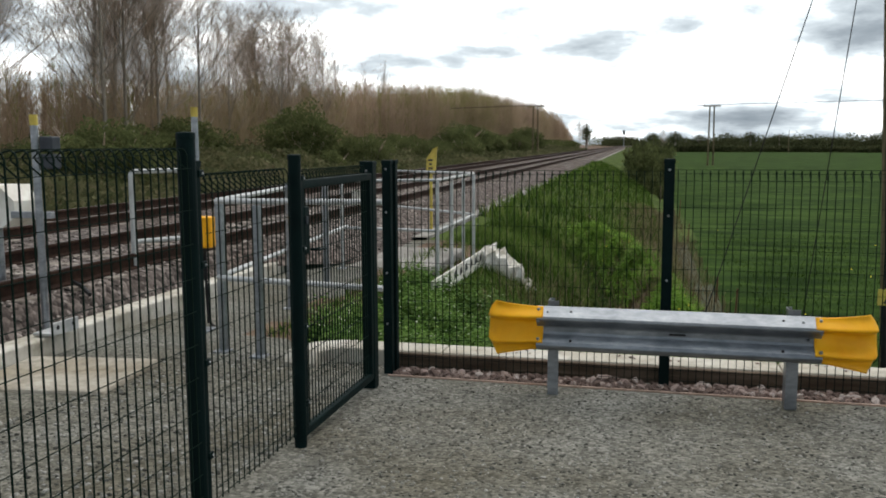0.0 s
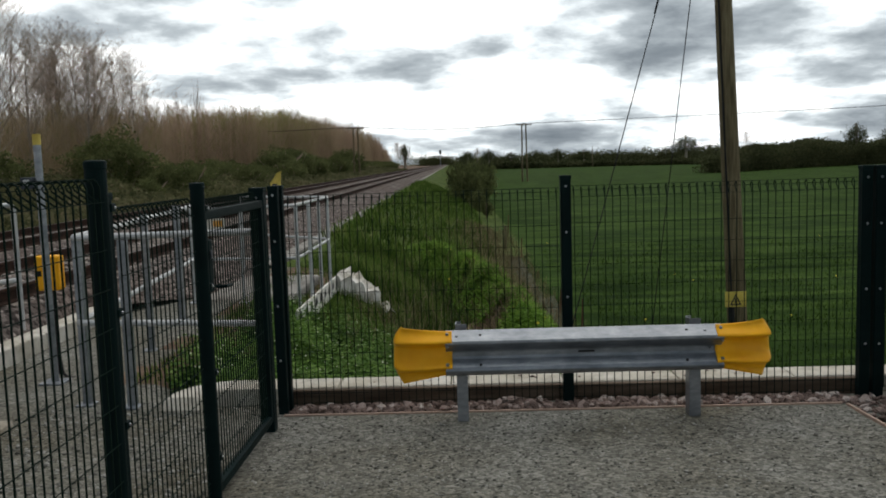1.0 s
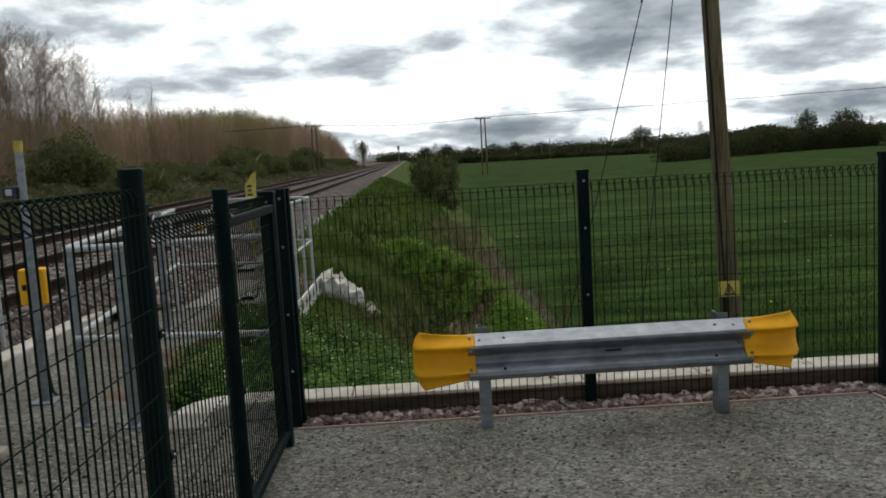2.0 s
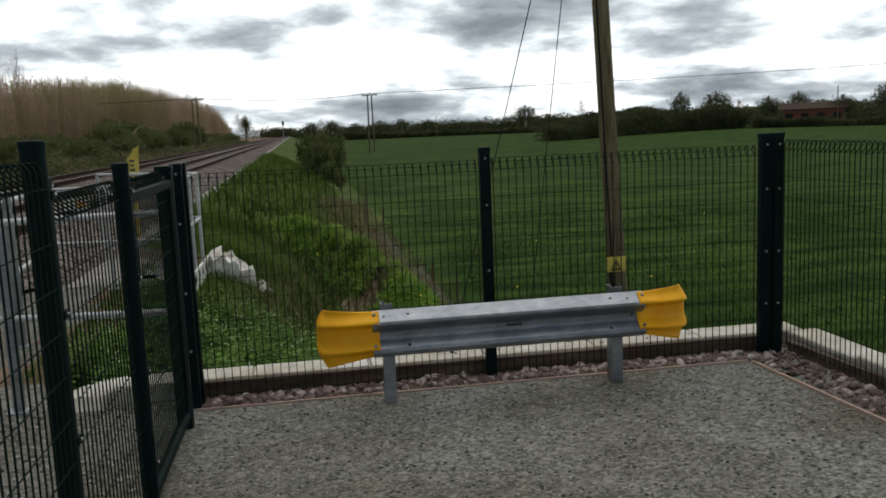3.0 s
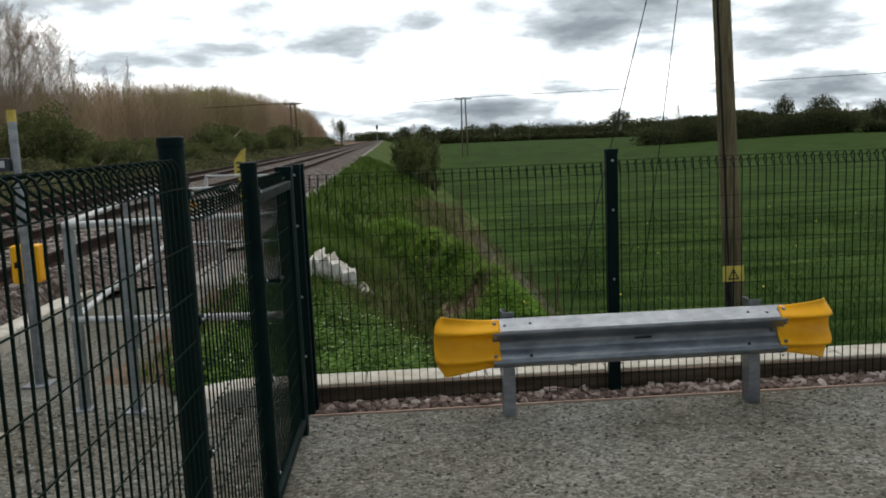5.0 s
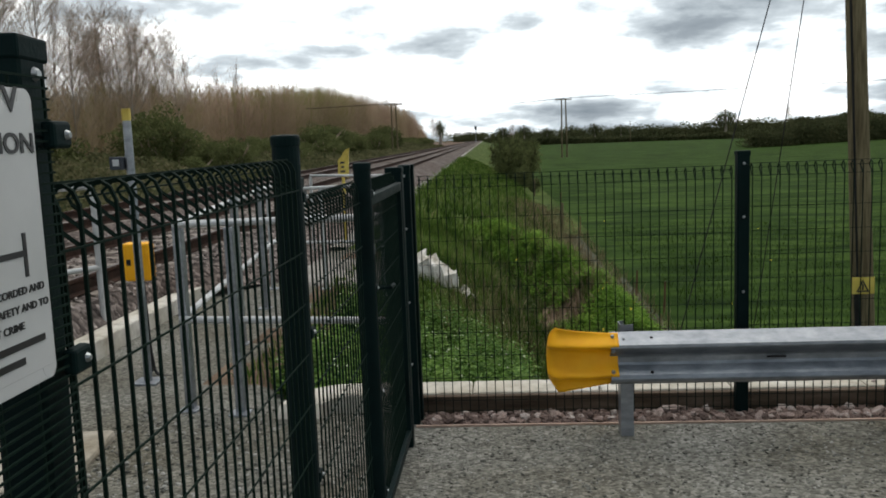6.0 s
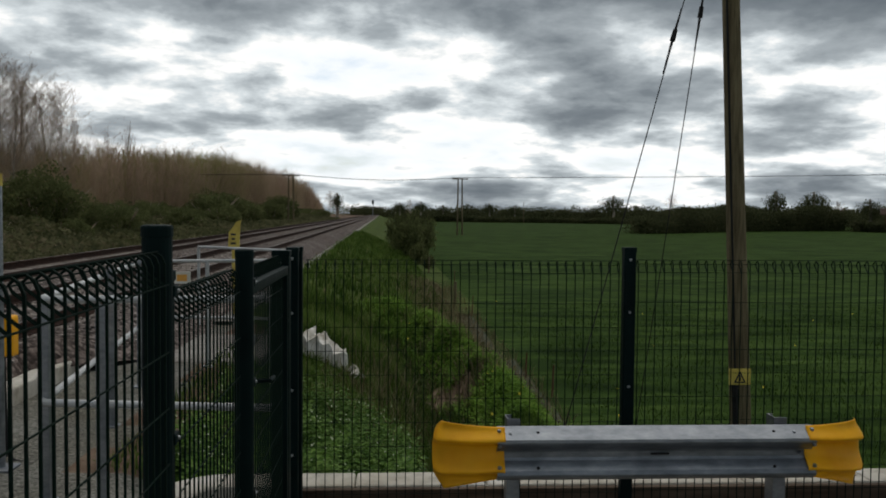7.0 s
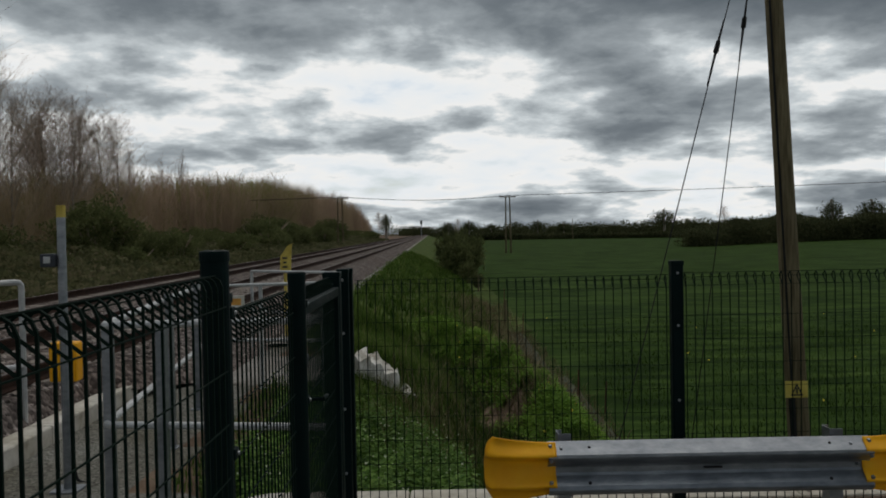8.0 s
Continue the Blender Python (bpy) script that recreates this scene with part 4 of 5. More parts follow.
footing = thing("post_footing", "pale concrete footing under the grey post", "footing", (-2.4, -0.82, 0.0))
part("block", Geo().box((0, 0, 0.0), (1.1, 0.95, 0.12), 0.03, pose(0, 0, 0, 0, 0, 8)), M_FOOTING, footing)

bracket = thing("wall_bracket", "pale grey steel bracket bolted on the edging wall", "bracket", (-3.02, -0.1, 0.185))
part("plate", Geo().box((0, 0, 0.012), (0.2, 0.34, 0.024), 0.005).box((0.088, 0, 0.06), (0.022, 0.34, 0.1), 0.006), M_GALV_PALE, bracket)
for dy_ in (-0.1, 0.1):
    part("hole", bolt(0.099, dy_, 0.065, (1, 0, 0), 0.022, 0.004), M_BLACK, bracket, "dark round hole")
hose = thing("trackside_cable", "black cable lying loose on the ballast", "cable", (-3.2, 0.62, 0.36))
part("cable", Geo().tube(bent([(0.0, 0.0, 0.02), (-0.2, 0.16, 0.07), (-0.42, 0.3, 0.09), (-0.72, 0.42, 0.1)]), 0.02, 8), M_BLACK, hose)

yb = thing("trackside_marker", "faded yellow trackside marker board on a post", "marker board", (-2.23, 9.99, -0.1))
g = Geo()
pr = [(-0.11, 1.36), (0.08, 1.3), (0.1, 1.76), (0.12, 1.84), (0.03, 1.8), (-0.05, 1.68), (-0.1, 1.62)]
g.loft([[(a, d, b) for a, b in pr] for d in (-0.02, 0.02)], close=True, caps=True)
board_face = part("board", g, M_YELLOW_PAINT, yb)
for dz, w_ in ((1.42, 0.09), (1.5, 0.06), (1.58, 0.09)):
    part("text_bar", Geo().box((-0.02, -0.023, dz), (w_, 0.004, 0.035)), M_INK, board_face, "black painted bar")
part("post", Geo().tube([(-0.03, 0.05, 0), (-0.03, 0.05, 1.6)], 0.03, 8), M_YELLOW_PAINT, yb)
tagp = thing("small_tag", "small white plate with an orange mark on a rail", "tag", (-2.0, 5.1, 1.08))
part("plate", Geo().box((0, 0, 0), (0.3, 0.01, 0.14), 0.003), M_WHITE, tagp)
part("mark", Geo().box((0.05, -0.008, 0), (0.12, 0.004, 0.08), 0.001), M_TAG, tagp, "orange mark")

# ---- pole with stays ----
pole = thing("utility_pole", "weathered brown wooden pole leaning slightly", "utility pole", (4.86, 4.9, -1.6))


def pole_x(z):
    return -0.046 * z + 0.06


part("shaft", Geo().tube([(pole_x(z), 0, z) for z in (-0.4, 1, 2.5, 4, 6, 8.4)], 0.135, 16, r2=0.095), M_WOODPOLE, pole, smooth=True)
part("cable_guard", Geo().tube([(pole_x(z) - 0.1, -0.1, z) for z in (0, 0.8, 1.5)], 0.04, 8), M_BLACK, pole, "black cable guard")
part("cable", Geo().tube([(pole_x(z) - 0.085, -0.085, z) for z in (1.5, 3, 5, 8)], 0.013, 6), M_BLACK, pole)
part("warning_plate", Geo().box((pole_x(1.52) - 0.05, -0.135, 1.53), (0.27, 0.008, 0.2), 0.002), M_YELLOW_PAINT, pole, "small yellow warning plate")
px_ = pole_x(1.52) - 0.05
mark = Geo().add([(px_ + a, y_, 1.53 + b) for y_ in (-0.143, -0.14) for a, b in ((-0.075, -0.075), (0.075, -0.075), (0.0, 0.075), (-0.048, -0.058), (0.048, -0.058), (0.0, 0.04))],
                 [(0, 1, 4, 3), (1, 2, 5, 4), (2, 0, 3, 5), (7, 6, 9, 10), (8, 7, 10, 11), (6, 8, 11, 9)])
mark.box((px_, -0.1415, 1.515), (0.02, 0.003, 0.07))
part("plate_mark", mark, M_INK, pole, "black warning triangle")
TOP = Vector((4.66, 5.2, 6.4))
for ax, ay, az_, ins in ((2.25, 4.1, -1.45, 0.3), (4.1, 6.9, -1.5, 0.24)):
    A = Vector((ax, ay, az_))
    stay = thing("stay_wire", "thin steel stay wire with a black insulator", "stay wire", (ax, ay, az_), "pole stays")
    d = TOP - A
    part("wire", Geo().tube([Vector((0, 0, -0.1)), d], 0.0065, 6), M_BLACK, stay)
    c = d * (1 - ins)
    n_ = d.normalized()
    part("insulator", Geo().tube([c - n_ * 0.07, c - n_ * 0.045, c, c + n_ * 0.045, c + n_ * 0.07], 0.034, 10, r2=0.028), M_REDLENS, stay, "black stay insulator")
    part("grip", Geo().tube([c - n_ * 0.5, c - n_ * 0.07], 0.008, 6, r2=0.017), M_BLACK, stay, "thick wire grip")
    part("grip", Geo().tube([c + n_ * 0.07, c + n_ * 0.35], 0.016, 6, r2=0.008), M_BLACK, stay, "thick wire grip")

# ---- plants near the yard ----
rng = random.Random(11)


def blades(count, spot, lo, hi, width, lean=0.35):
    """Grass blades as bent narrow triangles in one mesh."""
    v, f = [], []
    for _ in range(count):
        x, y, z, k = spot()
        h = rng.uniform(lo, hi) * k
        a = rng.uniform(0, 6.283)
        w = width * rng.uniform(0.6, 1.3)
        cx, cy = math.cos(a) * w, math.sin(a) * w
        lx, ly = rng.gauss(0, lean) * h, rng.gauss(0, lean) * h
        o = len(v)
        v += [(x - cx, y - cy, z - 0.02), (x + cx, y + cy, z - 0.02), (x + cx * 0.6 + lx * 0.4, y + cy * 0.6 + ly * 0.4, z + h * 0.62), (x - cx * 0.6 + lx * 0.4, y - cy * 0.6 + ly * 0.4, z + h * 0.62), (x + lx, y + ly, z + h)]
        f += [(o, o + 1, o + 2, o + 3), (o + 3, o + 2, o + 4)]
    g = Geo()
    g.v, g.f, g.mi = v, f, [0] * len(f)
    return g


def bank_spot():
    while True:
        y = 0.5 + 16 * rng.random() ** 1.5
        x = rng.uniform(-1.7, 5.2)
        u = track_u(x, y)
        if u < (-1.4 if y > 9 else -0.7 if y < 0.9 or rng.random() < 0.6 else -1.5) or (y > 0.4 and u > 2.9 + 0.4 * rng.random()):
            continue
        n = noise.noise((x * 0.8, y * 0.35, 2.0))
        if 6 < y and (abs(x - ridge_x(y) - 0.85) < 0.15 or ((x - 1.6) / 0.42) ** 2 + ((y - 9.6) / 0.9) ** 2 < 1) and rng.random() < 0.85:
            continue
        return x, y, ground_z(x, y), 0.7 + 0.6 * max(0, n + 0.4)


structure("bank_grass", blades(60000, bank_spot, 0.06, 0.2, 0.006), M_BLADE, "rough green grass on the bank", "grass", kind="stuff")


def far_bank_spot():
    s = rng.uniform(14, 75)
    u = rng.uniform(-2.0, 2.7)
    x, y = rail_xy(u, s)
    return x, y, ground_z(x, y), 1.0


structure("far_bank_grass", blades(14000, far_bank_spot, 0.15, 0.4, 0.02), M_BLADE, "rough green grass along the line", "grass", kind="stuff")


def field_spot():
    y = 1.0 + 26 * rng.random() ** 1.3
    x = rng.uniform(4.1, 8.5 + y * 0.55)
    return x, y, ground_z(x, y), 0.6 + 1.3 * max(0, 0.3 + noise.noise((x * 0.9, y * 0.5, 8.0)))


structure("field_grass", blades(34000, field_spot, 0.04, 0.12, 0.007, 0.6), M_CROP, "short green growth on the field", "grass", kind="stuff")


def dry_spot():
    if rng.random() < 0.5:
        y, x = rng.gauss(6.6, 1.3), rng.gauss(0.55, 0.45)
    else:
        y, x = rng.uniform(3.5, 14), rng.uniform(-0.3, 2.0)
    return x, y, ground_z(x, y), 1.0


structure("dry_stalks", blades(1000, dry_spot, 0.15, 0.5, 0.005, 0.4), M_DRY, "pale dry stalks among the grass", "dry grass", kind="stuff")


def verge_spot():
    x, y = rail_xy(rng.gauss(2.3, 0.5), rng.uniform(8, 36))
    return x, y, ground_z(x, y), 1.0


structure("verge_stalks", blades(9000, verge_spot, 0.12, 0.36, 0.009, 0.5), M_DRY, "brown dry grass on the slope towards the ditch", "dry grass", kind="stuff")


def ditch_spot():
    y = rng.uniform(2, 34)
    u = rng.uniform(2.95, 3.75)
    s = y
    x, y = rail_xy(u, s)
    return x, y, ground_z(x, y), 1.0


structure("ditch_stalks", blades(2600, ditch_spot, 0.08, 0.3, 0.007, 0.5), M_DRY, "grey dry grass along the ditch", "dry grass", kind="stuff")


def leafy(count, spot, size, mat, name, label, category="weeds", kind="stuff", tall=0.3):
    """Leafy plants: stems ringed with pointed leaves."""
    v, f = [], []
    for _ in range(count):
        x, y, z = spot()
        h = tall * rng.uniform(0.45, 1.15) * (0.75 + 0.9 * max(0, noise.noise((x * 1.7, y * 1.2, 5.0))))
        lx, ly = rng.gauss(0, 0.06), rng.gauss(0, 0.06)
        for k in range(9):
            t = (k + 1) / 9
            a = rng.uniform(0, 6.283)
            s = size * (1.25 - 0.7 * t) * rng.uniform(0.7, 1.3)
            px, py, pz = x + lx * t, y + ly * t, z + h * t
            ca, sa = math.cos(a), math.sin(a)
            dr = rng.uniform(-0.35, 0.25) * s
            o = len(v)
            v += [(px, py, pz), (px + ca * s * 0.5 - sa * s * 0.3, py + sa * s * 0.5 + ca * s * 0.3, pz + s * 0.12), (px + ca * s, py + sa * s, pz + dr), (px + ca * s * 0.5 + sa * s * 0.3, py + sa * s * 0.5 - ca * s * 0.3, pz + s * 0.12)]
            f += [(o, o + 1, o + 2, o + 3)]
    g = Geo()
    g.v, g.f, g.mi = v, f, [0] * len(f)
    return structure(name, g, mat, label, category, kind=kind)


def nettle_spot():
    while True:
        x, y = rng.uniform(-1.15, 1.5), 0.5 + 4.6 * rng.random() ** 1.3
        if (x < -0.75 and y < 0.75) or x > 0.9 + 0.4 * noise.noise((x, y, 1)) or noise.noise((x * 1.3, y * 1.3, 7.0)) < -0.25:
            continue
        return x, y, ground_z(x, y)


leafy(2700, nettle_spot, 0.085, M_WEED, "nettle_patch", "leafy green nettles behind the kerb", tall=0.42)


def patch_spot():
    while True:
        y = 3.5 + 15 * rng.random()
        x = ridge_x(y) + rng.gauss(0.08, 0.34)
        if noise.noise((x * 1.1, y * 0.6, 12.0)) > -0.35 + 0.3 * rng.random():
            return x, y, ground_z(x, y)


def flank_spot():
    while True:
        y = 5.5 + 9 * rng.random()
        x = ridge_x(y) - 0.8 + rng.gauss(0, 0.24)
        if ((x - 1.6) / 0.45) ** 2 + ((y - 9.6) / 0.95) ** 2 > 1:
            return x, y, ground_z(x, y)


# darkened leaves paint the shadow along the foot of the ridge
leafy(700, flank_spot, 0.08, M_SHADE_WEED, "dark_weeds", "leafy weeds on the ridge side, its shade painted as dark leaves", tall=0.14)


leafy(6800, patch_spot, 0.085, M_RIDGE, "weed_ridge", "low leafy weeds along the bank ridge", tall=0.25)


def flowers(count, spot, mat, name, label, r=0.014):
    g = Geo()
    for _ in range(count):
        x, y, z = spot()
        z += rng.uniform(0.28, 0.45) if mat is M_PETAL else 0.16
        g.add([(x + r * math.cos(a), y + r * math.sin(a) * 0.7, z + r * math.sin(a) * 0.9) for a in (0, 1.26, 2.51, 3.77, 5.03)], [(0, 1, 2, 3, 4)])
    structure(name, g, mat, label, "flowers", kind="stuff")


flowers(190, nettle_spot, M_PETAL, "white_flowers", "tiny pale flowers on the nettles", 0.008)
flowers(30, patch_spot, M_DANDELION, "yellow_flowers", "small yellow flowers on the bank", 0.022)

flowers(24, lambda: field_spot()[:3], M_DANDELION, "field_flowers", "small yellow flowers in the field", 0.02)

# ---- trees and hedges ----


def bare_tree(seed, height, spread, mat_trunk=M_BARK, kids_at=(38, 8, 5, 2)):
    """Trunk and limbs, and a crown of fine upswept twigs. Meshes for copies to share."""
    r = random.Random(seed)
    trunk, twig = Geo(), Geo()

    def grow(p, d, length, rad, depth):
        pts = [p]
        n = 4 if depth < 2 else 3
        for i in range(n):
            w_ = 0.025 if depth == 0 else 0.07
            d = (d + Vector((r.gauss(0, w_), r.gauss(0, w_), 0.06))).normalized()
            pts.append(pts[-1] + d * length / n)
        if depth < 2:
            trunk.tube(pts, rad, 6 if depth else 8, caps=False, r2=rad * (0.35 if depth else 0.2))
        else:
            twig.tube(pts, rad, 3, caps=False, r2=rad * 0.25)
        if depth >= 4:
            return
        kids = kids_at[depth]
        for k in range(kids):
            t = r.uniform(0.22 if depth == 0 else 0.25, 0.98)
            q = pts[min(int(t * n), n - 1)].lerp(pts[min(int(t * n) + 1, n)], t * n - int(t * n))
            a = r.uniform(0, 6.283)
            out = Vector((math.cos(a), math.sin(a), 0))
            nd = (d * r.uniform(0.5, 0.85) + out * spread * r.uniform(0.5, 1.0) + Vector((0, 0, 0.25))).normalized()
            ln = ((0.25 + 0.2 * math.sin(math.pi * min(1.0, t * 1.05))) * (1.1 - 0.45 * t) if depth == 0 else 0.5) * length * r.uniform(0.7, 1.15)
            grow(q, nd, ln, max(rad * (0.2 if depth == 0 else 0.45), 0.0065), depth + 1)

    grow(Vector((0, 0, -0.3)), Vector((0, 0, 1)), height, height * 0.0075 + 0.03, 0)
    return trunk.mesh("trunk", mat_trunk), twig.mesh("crown", M_TWIG)


TREE_KINDS = [bare_tree(21, 15, 1.1), bare_tree(22, 14, 1.0), bare_tree(23, 16, 1.2), bare_tree(24, 15, 0.95), bare_tree(25, 13, 0.35, M_BARK, (16, 5, 3, 2))]


def place_tree(kind, x, y, z, scale, turn, label, group):
    t = thing("tree", label, "tree", (x, y, z), group, turn=turn)
    t.scale = (scale, scale, scale)
    part("trunk", TREE_KINDS[kind][0], None, t)
    part("crown", TREE_KINDS[kind][1], None, t)


rt = random.Random(31)
for i in range(9):
    x, y = rail_xy(-24 - rt.uniform(0, 10), 5 + i * 4.4)
    place_tree(i % 4, x, y, 0, rt.uniform(0.82, 0.98), rt.uniform(0, 360), "tall bare poplar with pale trunk and fine twigs", "tall bare trees beside the line")
for i in range(29):
    u, s = -23.5 - rt.uniform(0, 10), 5 + i * 2.4 + rt.uniform(-1.5, 1.5)
    x, y = rail_xy(u, s)
    place_tree(i % 4, x, y, 0, rt.uniform(0.68, 0.8) + (0.14 if s < 42 else 0.0), rt.uniform(0, 360), "tall bare poplar with pale trunk and fine twigs", "tall bare trees beside the line")


def stems(count, spot, lo, hi, mat, name, label, w=0.05, twigs=9):
    """A dense stand of thin bare stems with upswept twigs."""
    v, f = [], []
    for _ in range(count):
        x, y, z, k = spot()
        h = rng.uniform(lo, hi) * k
        a = rng.uniform(0, 3.14)
        ww = w * k
        ca, sa = math.cos(a) * ww, math.sin(a) * ww
        lx, ly = rng.gauss(0, 0.03) * h, rng.gauss(0, 0.03) * h
        o = len(v)
        v += [(x - ca, y - sa, z), (x + ca, y + sa, z), (x + lx, y + ly, z + h)]
        f += [(o, o + 1, o + 2)]
        for j in range(twigs):
            t = rng.uniform(0.12, 0.9)
            b = rng.uniform(0, 6.283)
            ln = h * rng.uniform(0.1, 0.27) * (1.15 - t * 0.7)
            px, py, pz = x + lx * t, y + ly * t, z + h * t
            ex, ey, ez = px + math.cos(b) * ln * 0.65, py + math.sin(b) * ln * 0.65, pz + ln
            o = len(v)
            v += [(px - ca * 0.7, py - sa * 0.7, pz), (px + ca * 0.7, py + sa * 0.7, pz), (ex, ey, ez)]
            f += [(o, o + 1, o + 2)]
    g = Geo()
    g.v, g.f, g.mi = v, f, [0] * len(f)
    structure(name, g, mat, label, "trees", kind="stuff")


def thicket_spot():
    s = 6 + 380 * rng.random() ** 1.3
    u = -26 - 17 * rng.random() ** 1.4
    x, y = rail_xy(u, s)
    return x, y, -0.2, (0.5 + 0.85 * min(1, s / 150) + 0.15 * min(1, max(0, (s - 150) / 90))) * (1 + 0.14 * noise.noise((s * 0.05, u * 0.1, 0)) + 0.1 * noise.noise((s * 0.21, u * 0.3, 7.0))) * (1 - 0.55 * max(0, (s - 300) / 90))


stems(14000, thicket_spot, 6.6, 9.8, M_THICKET, "bare_thicket", "dense brown stand of bare young trees", w=0.03, twigs=26)


def budding_spot():
    s = rng.gauss(140, 24) if rng.random() < 0.65 else rng.uniform(25, 260)
    x, y = rail_xy(-26.5 - 4 * rng.random(), s)
    return x, y, -0.2, 0.58 + 0.82 * min(1, s / 150)


stems(2000, budding_spot, 6.0, 9.4, M_BUDDING, "budding_thicket", "young trees with fresh green buds in the stand", w=0.03, twigs=26)


for i in range(16):
    s = 66 + i * 11 + rt.uniform(-4, 4)
    x, y = rail_xy(-30 - rt.uniform(0, 9), s)
    place_tree(4, x, y, 0, rt.uniform(0.75, 1.0), rt.uniform(0, 360), "slender bare poplar rising above the thicket", "slender trees above the thicket")


def leaf_cloud(count, shape, size, seed, fill=0.4):
    """Leaves in an uneven clump; shape: half sizes."""
    r = random.Random(seed)
    v, f = [], []
    while len(f) < count:
        d = Vector((r.gauss(0, 1), r.gauss(0, 1), r.gauss(0, 1))).normalized()
        k = (0.72 + 0.45 * noise.noise(d * 2.2 + Vector((seed, 0, 0)))) * r.uniform(0.1 if fill > 0.5 else 0.25, 1.0) ** fill
        p = Vector((d.x * shape[0] * k, d.y * shape[1] * k, shape[2] * (1 + d.z * k) * 0.92))
        if p.z < 0:
            continue
        a = Vector((r.gauss(0, 1), r.gauss(0, 1), r.gauss(0, 1))).normalized()
        b = a.cross(Vector((r.gauss(0, 1), r.gauss(0, 1), r.gauss(0, 1)))).normalized()
        s = size * r.uniform(0.5, 1.4)
        o = len(v)
        v += [p - a * s, p + b * s * 0.5, p + a * s, p - b * s * 0.5]
        f.append((o, o + 1, o + 2, o + 3))
    g = Geo()
    g.v, g.f, g.mi = v, f, [0] * len(f)
    return g


def twig_frame(shape, seed, count=9):
    r = random.Random(seed)
    g = Geo()
    for _ in range(count):
        a = r.uniform(0, 6.283)
        e = Vector((math.cos(a) * shape[0] * r.uniform(0.2, 0.8), math.sin(a) * shape[1] * r.uniform(0.2, 0.8), shape[2] * r.uniform(1.0, 1.7)))
        g.tube([(0, 0, -0.3), e * 0.5 + Vector((0, 0, 0.15 * shape[2])), e], 0.05 if count < 20 else 0.018, 5, r2=0.006)
    return g


BUSHES = [(leaf_cloud(9000 if i < 4 else 2400, (1.0, 1.0, 0.62), 0.03 if i < 4 else 0.045, 40 + i).mesh("foliage", M_BUSH), twig_frame((1, 1, 0.6), i, 9 if i < 4 else 60).mesh("woody_stem", M_TWIG if i < 4 else M_BRAMBLE)) for i in range(6)]


def place_bush(i, x, y, z, sx, sz, label, group, mat=None):
    b = thing("bush", label, "bush", (x, y, z), group, turn=i * 77.0)
    b.scale = (sx, sx, sz)
    kind = i % 4 if i < 1000 else 4 + i % 2
    part("foliage", BUSHES[kind][0], None, b)
    part("woody_stem", BUSHES[kind][1], None, b)


rb = random.Random(41)
for i in range(92):
    s = 2 + i * 1.65 + rb.uniform(-1.5, 1.5)
    u = -15.5 - rb.uniform(0, 8.5)
    x, y = rail_xy(u, s)
    k = rb.uniform(1.3, 2.5) * (1.55 if i % 5 == 2 else 1) * (0.78 + s / 260)
    place_bush(i, x, y, -0.3, k, k * rb.uniform(0.9, 1.25), "dark green bush at the foot of the bare trees", "bushes beside the line")
for i in range(14):
    s = 150 + i * 12
    x, y = rail_xy(-20 - rb.uniform(0, 4), s)
    place_bush(i, x, y, -0.3, 4.0, 3.2, "dark green bush at the foot of the bare trees", "bushes beside the line")


def bramble_bank(count):
    """Low tangled leaves between the far track and the trees, as one mesh."""
    v, f = [], []
    for _ in range(count):
        s = -6 + 230 * rng.random() ** 1.7
        w = rng.random()
        u = -10.9 - 14.4 * w
        x, y = rail_xy(u, s)
        top = (0.35 + 2.2 * w) * (0.75 + 0.7 * noise.noise((x * 0.25, y * 0.25, 2.0)))
        p = Vector((x, y, max(0.02, top * rng.random() ** 0.6)))
        a = Vector((rng.gauss(0, 1), rng.gauss(0, 1), rng.gauss(0, 1))).normalized()
        b = a.cross(Vector((rng.gauss(0, 1), rng.gauss(0, 1), rng.gauss(0, 1)))).normalized()
        k = rng.uniform(0.05, 0.15) * (1 + s / 90)
        o = len(v)
        v += [p - a * k, p + b * k * 0.5, p + a * k, p - b * k * 0.5]
        f.append((o, o + 1, o + 2, o + 3))
    g = Geo()
    g.v, g.f, g.mi = v, f, [0] * len(f)
    structure("bramble_bank", g, M_BRAMBLE, "tangled brown-green brambles beyond the far track", "brambles", kind="stuff")


bramble_bank(130000)
# willow bush in the ditch
for dx_, dy_, k, kz in ((0.0, 0.0, 1.5, 3.0), (0.9, 2.0, 1.3, 2.8), (-0.6, 6.5, 1.7, 3.6), (0.5, -5.5, 0.9, 1.6), (1.3, 9.0, 1.5, 3.4), (0.3, 14.0, 1.8, 3.6), (1.0, -9.0, 0.7, 1.0)):
    place_bush(1000 + int(k * 10), 1.7 + dx_, 57 + dy_, -1.7, k, kz, "dark bushy willow standing in the ditch", "willow bushes in the ditch")


def hedge_spot_line(pts, width):
    total = len(pts) - 1

    def f():
        t = rng.random() * total
        i = int(t)
        a, b = pts[i], pts[i + 1]
        w = t - i
        return a[0] + (b[0] - a[0]) * w + rng.gauss(0, width), a[1] + (b[1] - a[1]) * w + rng.gauss(0, width), a[2] + (b[2] - a[2]) * w
    return f


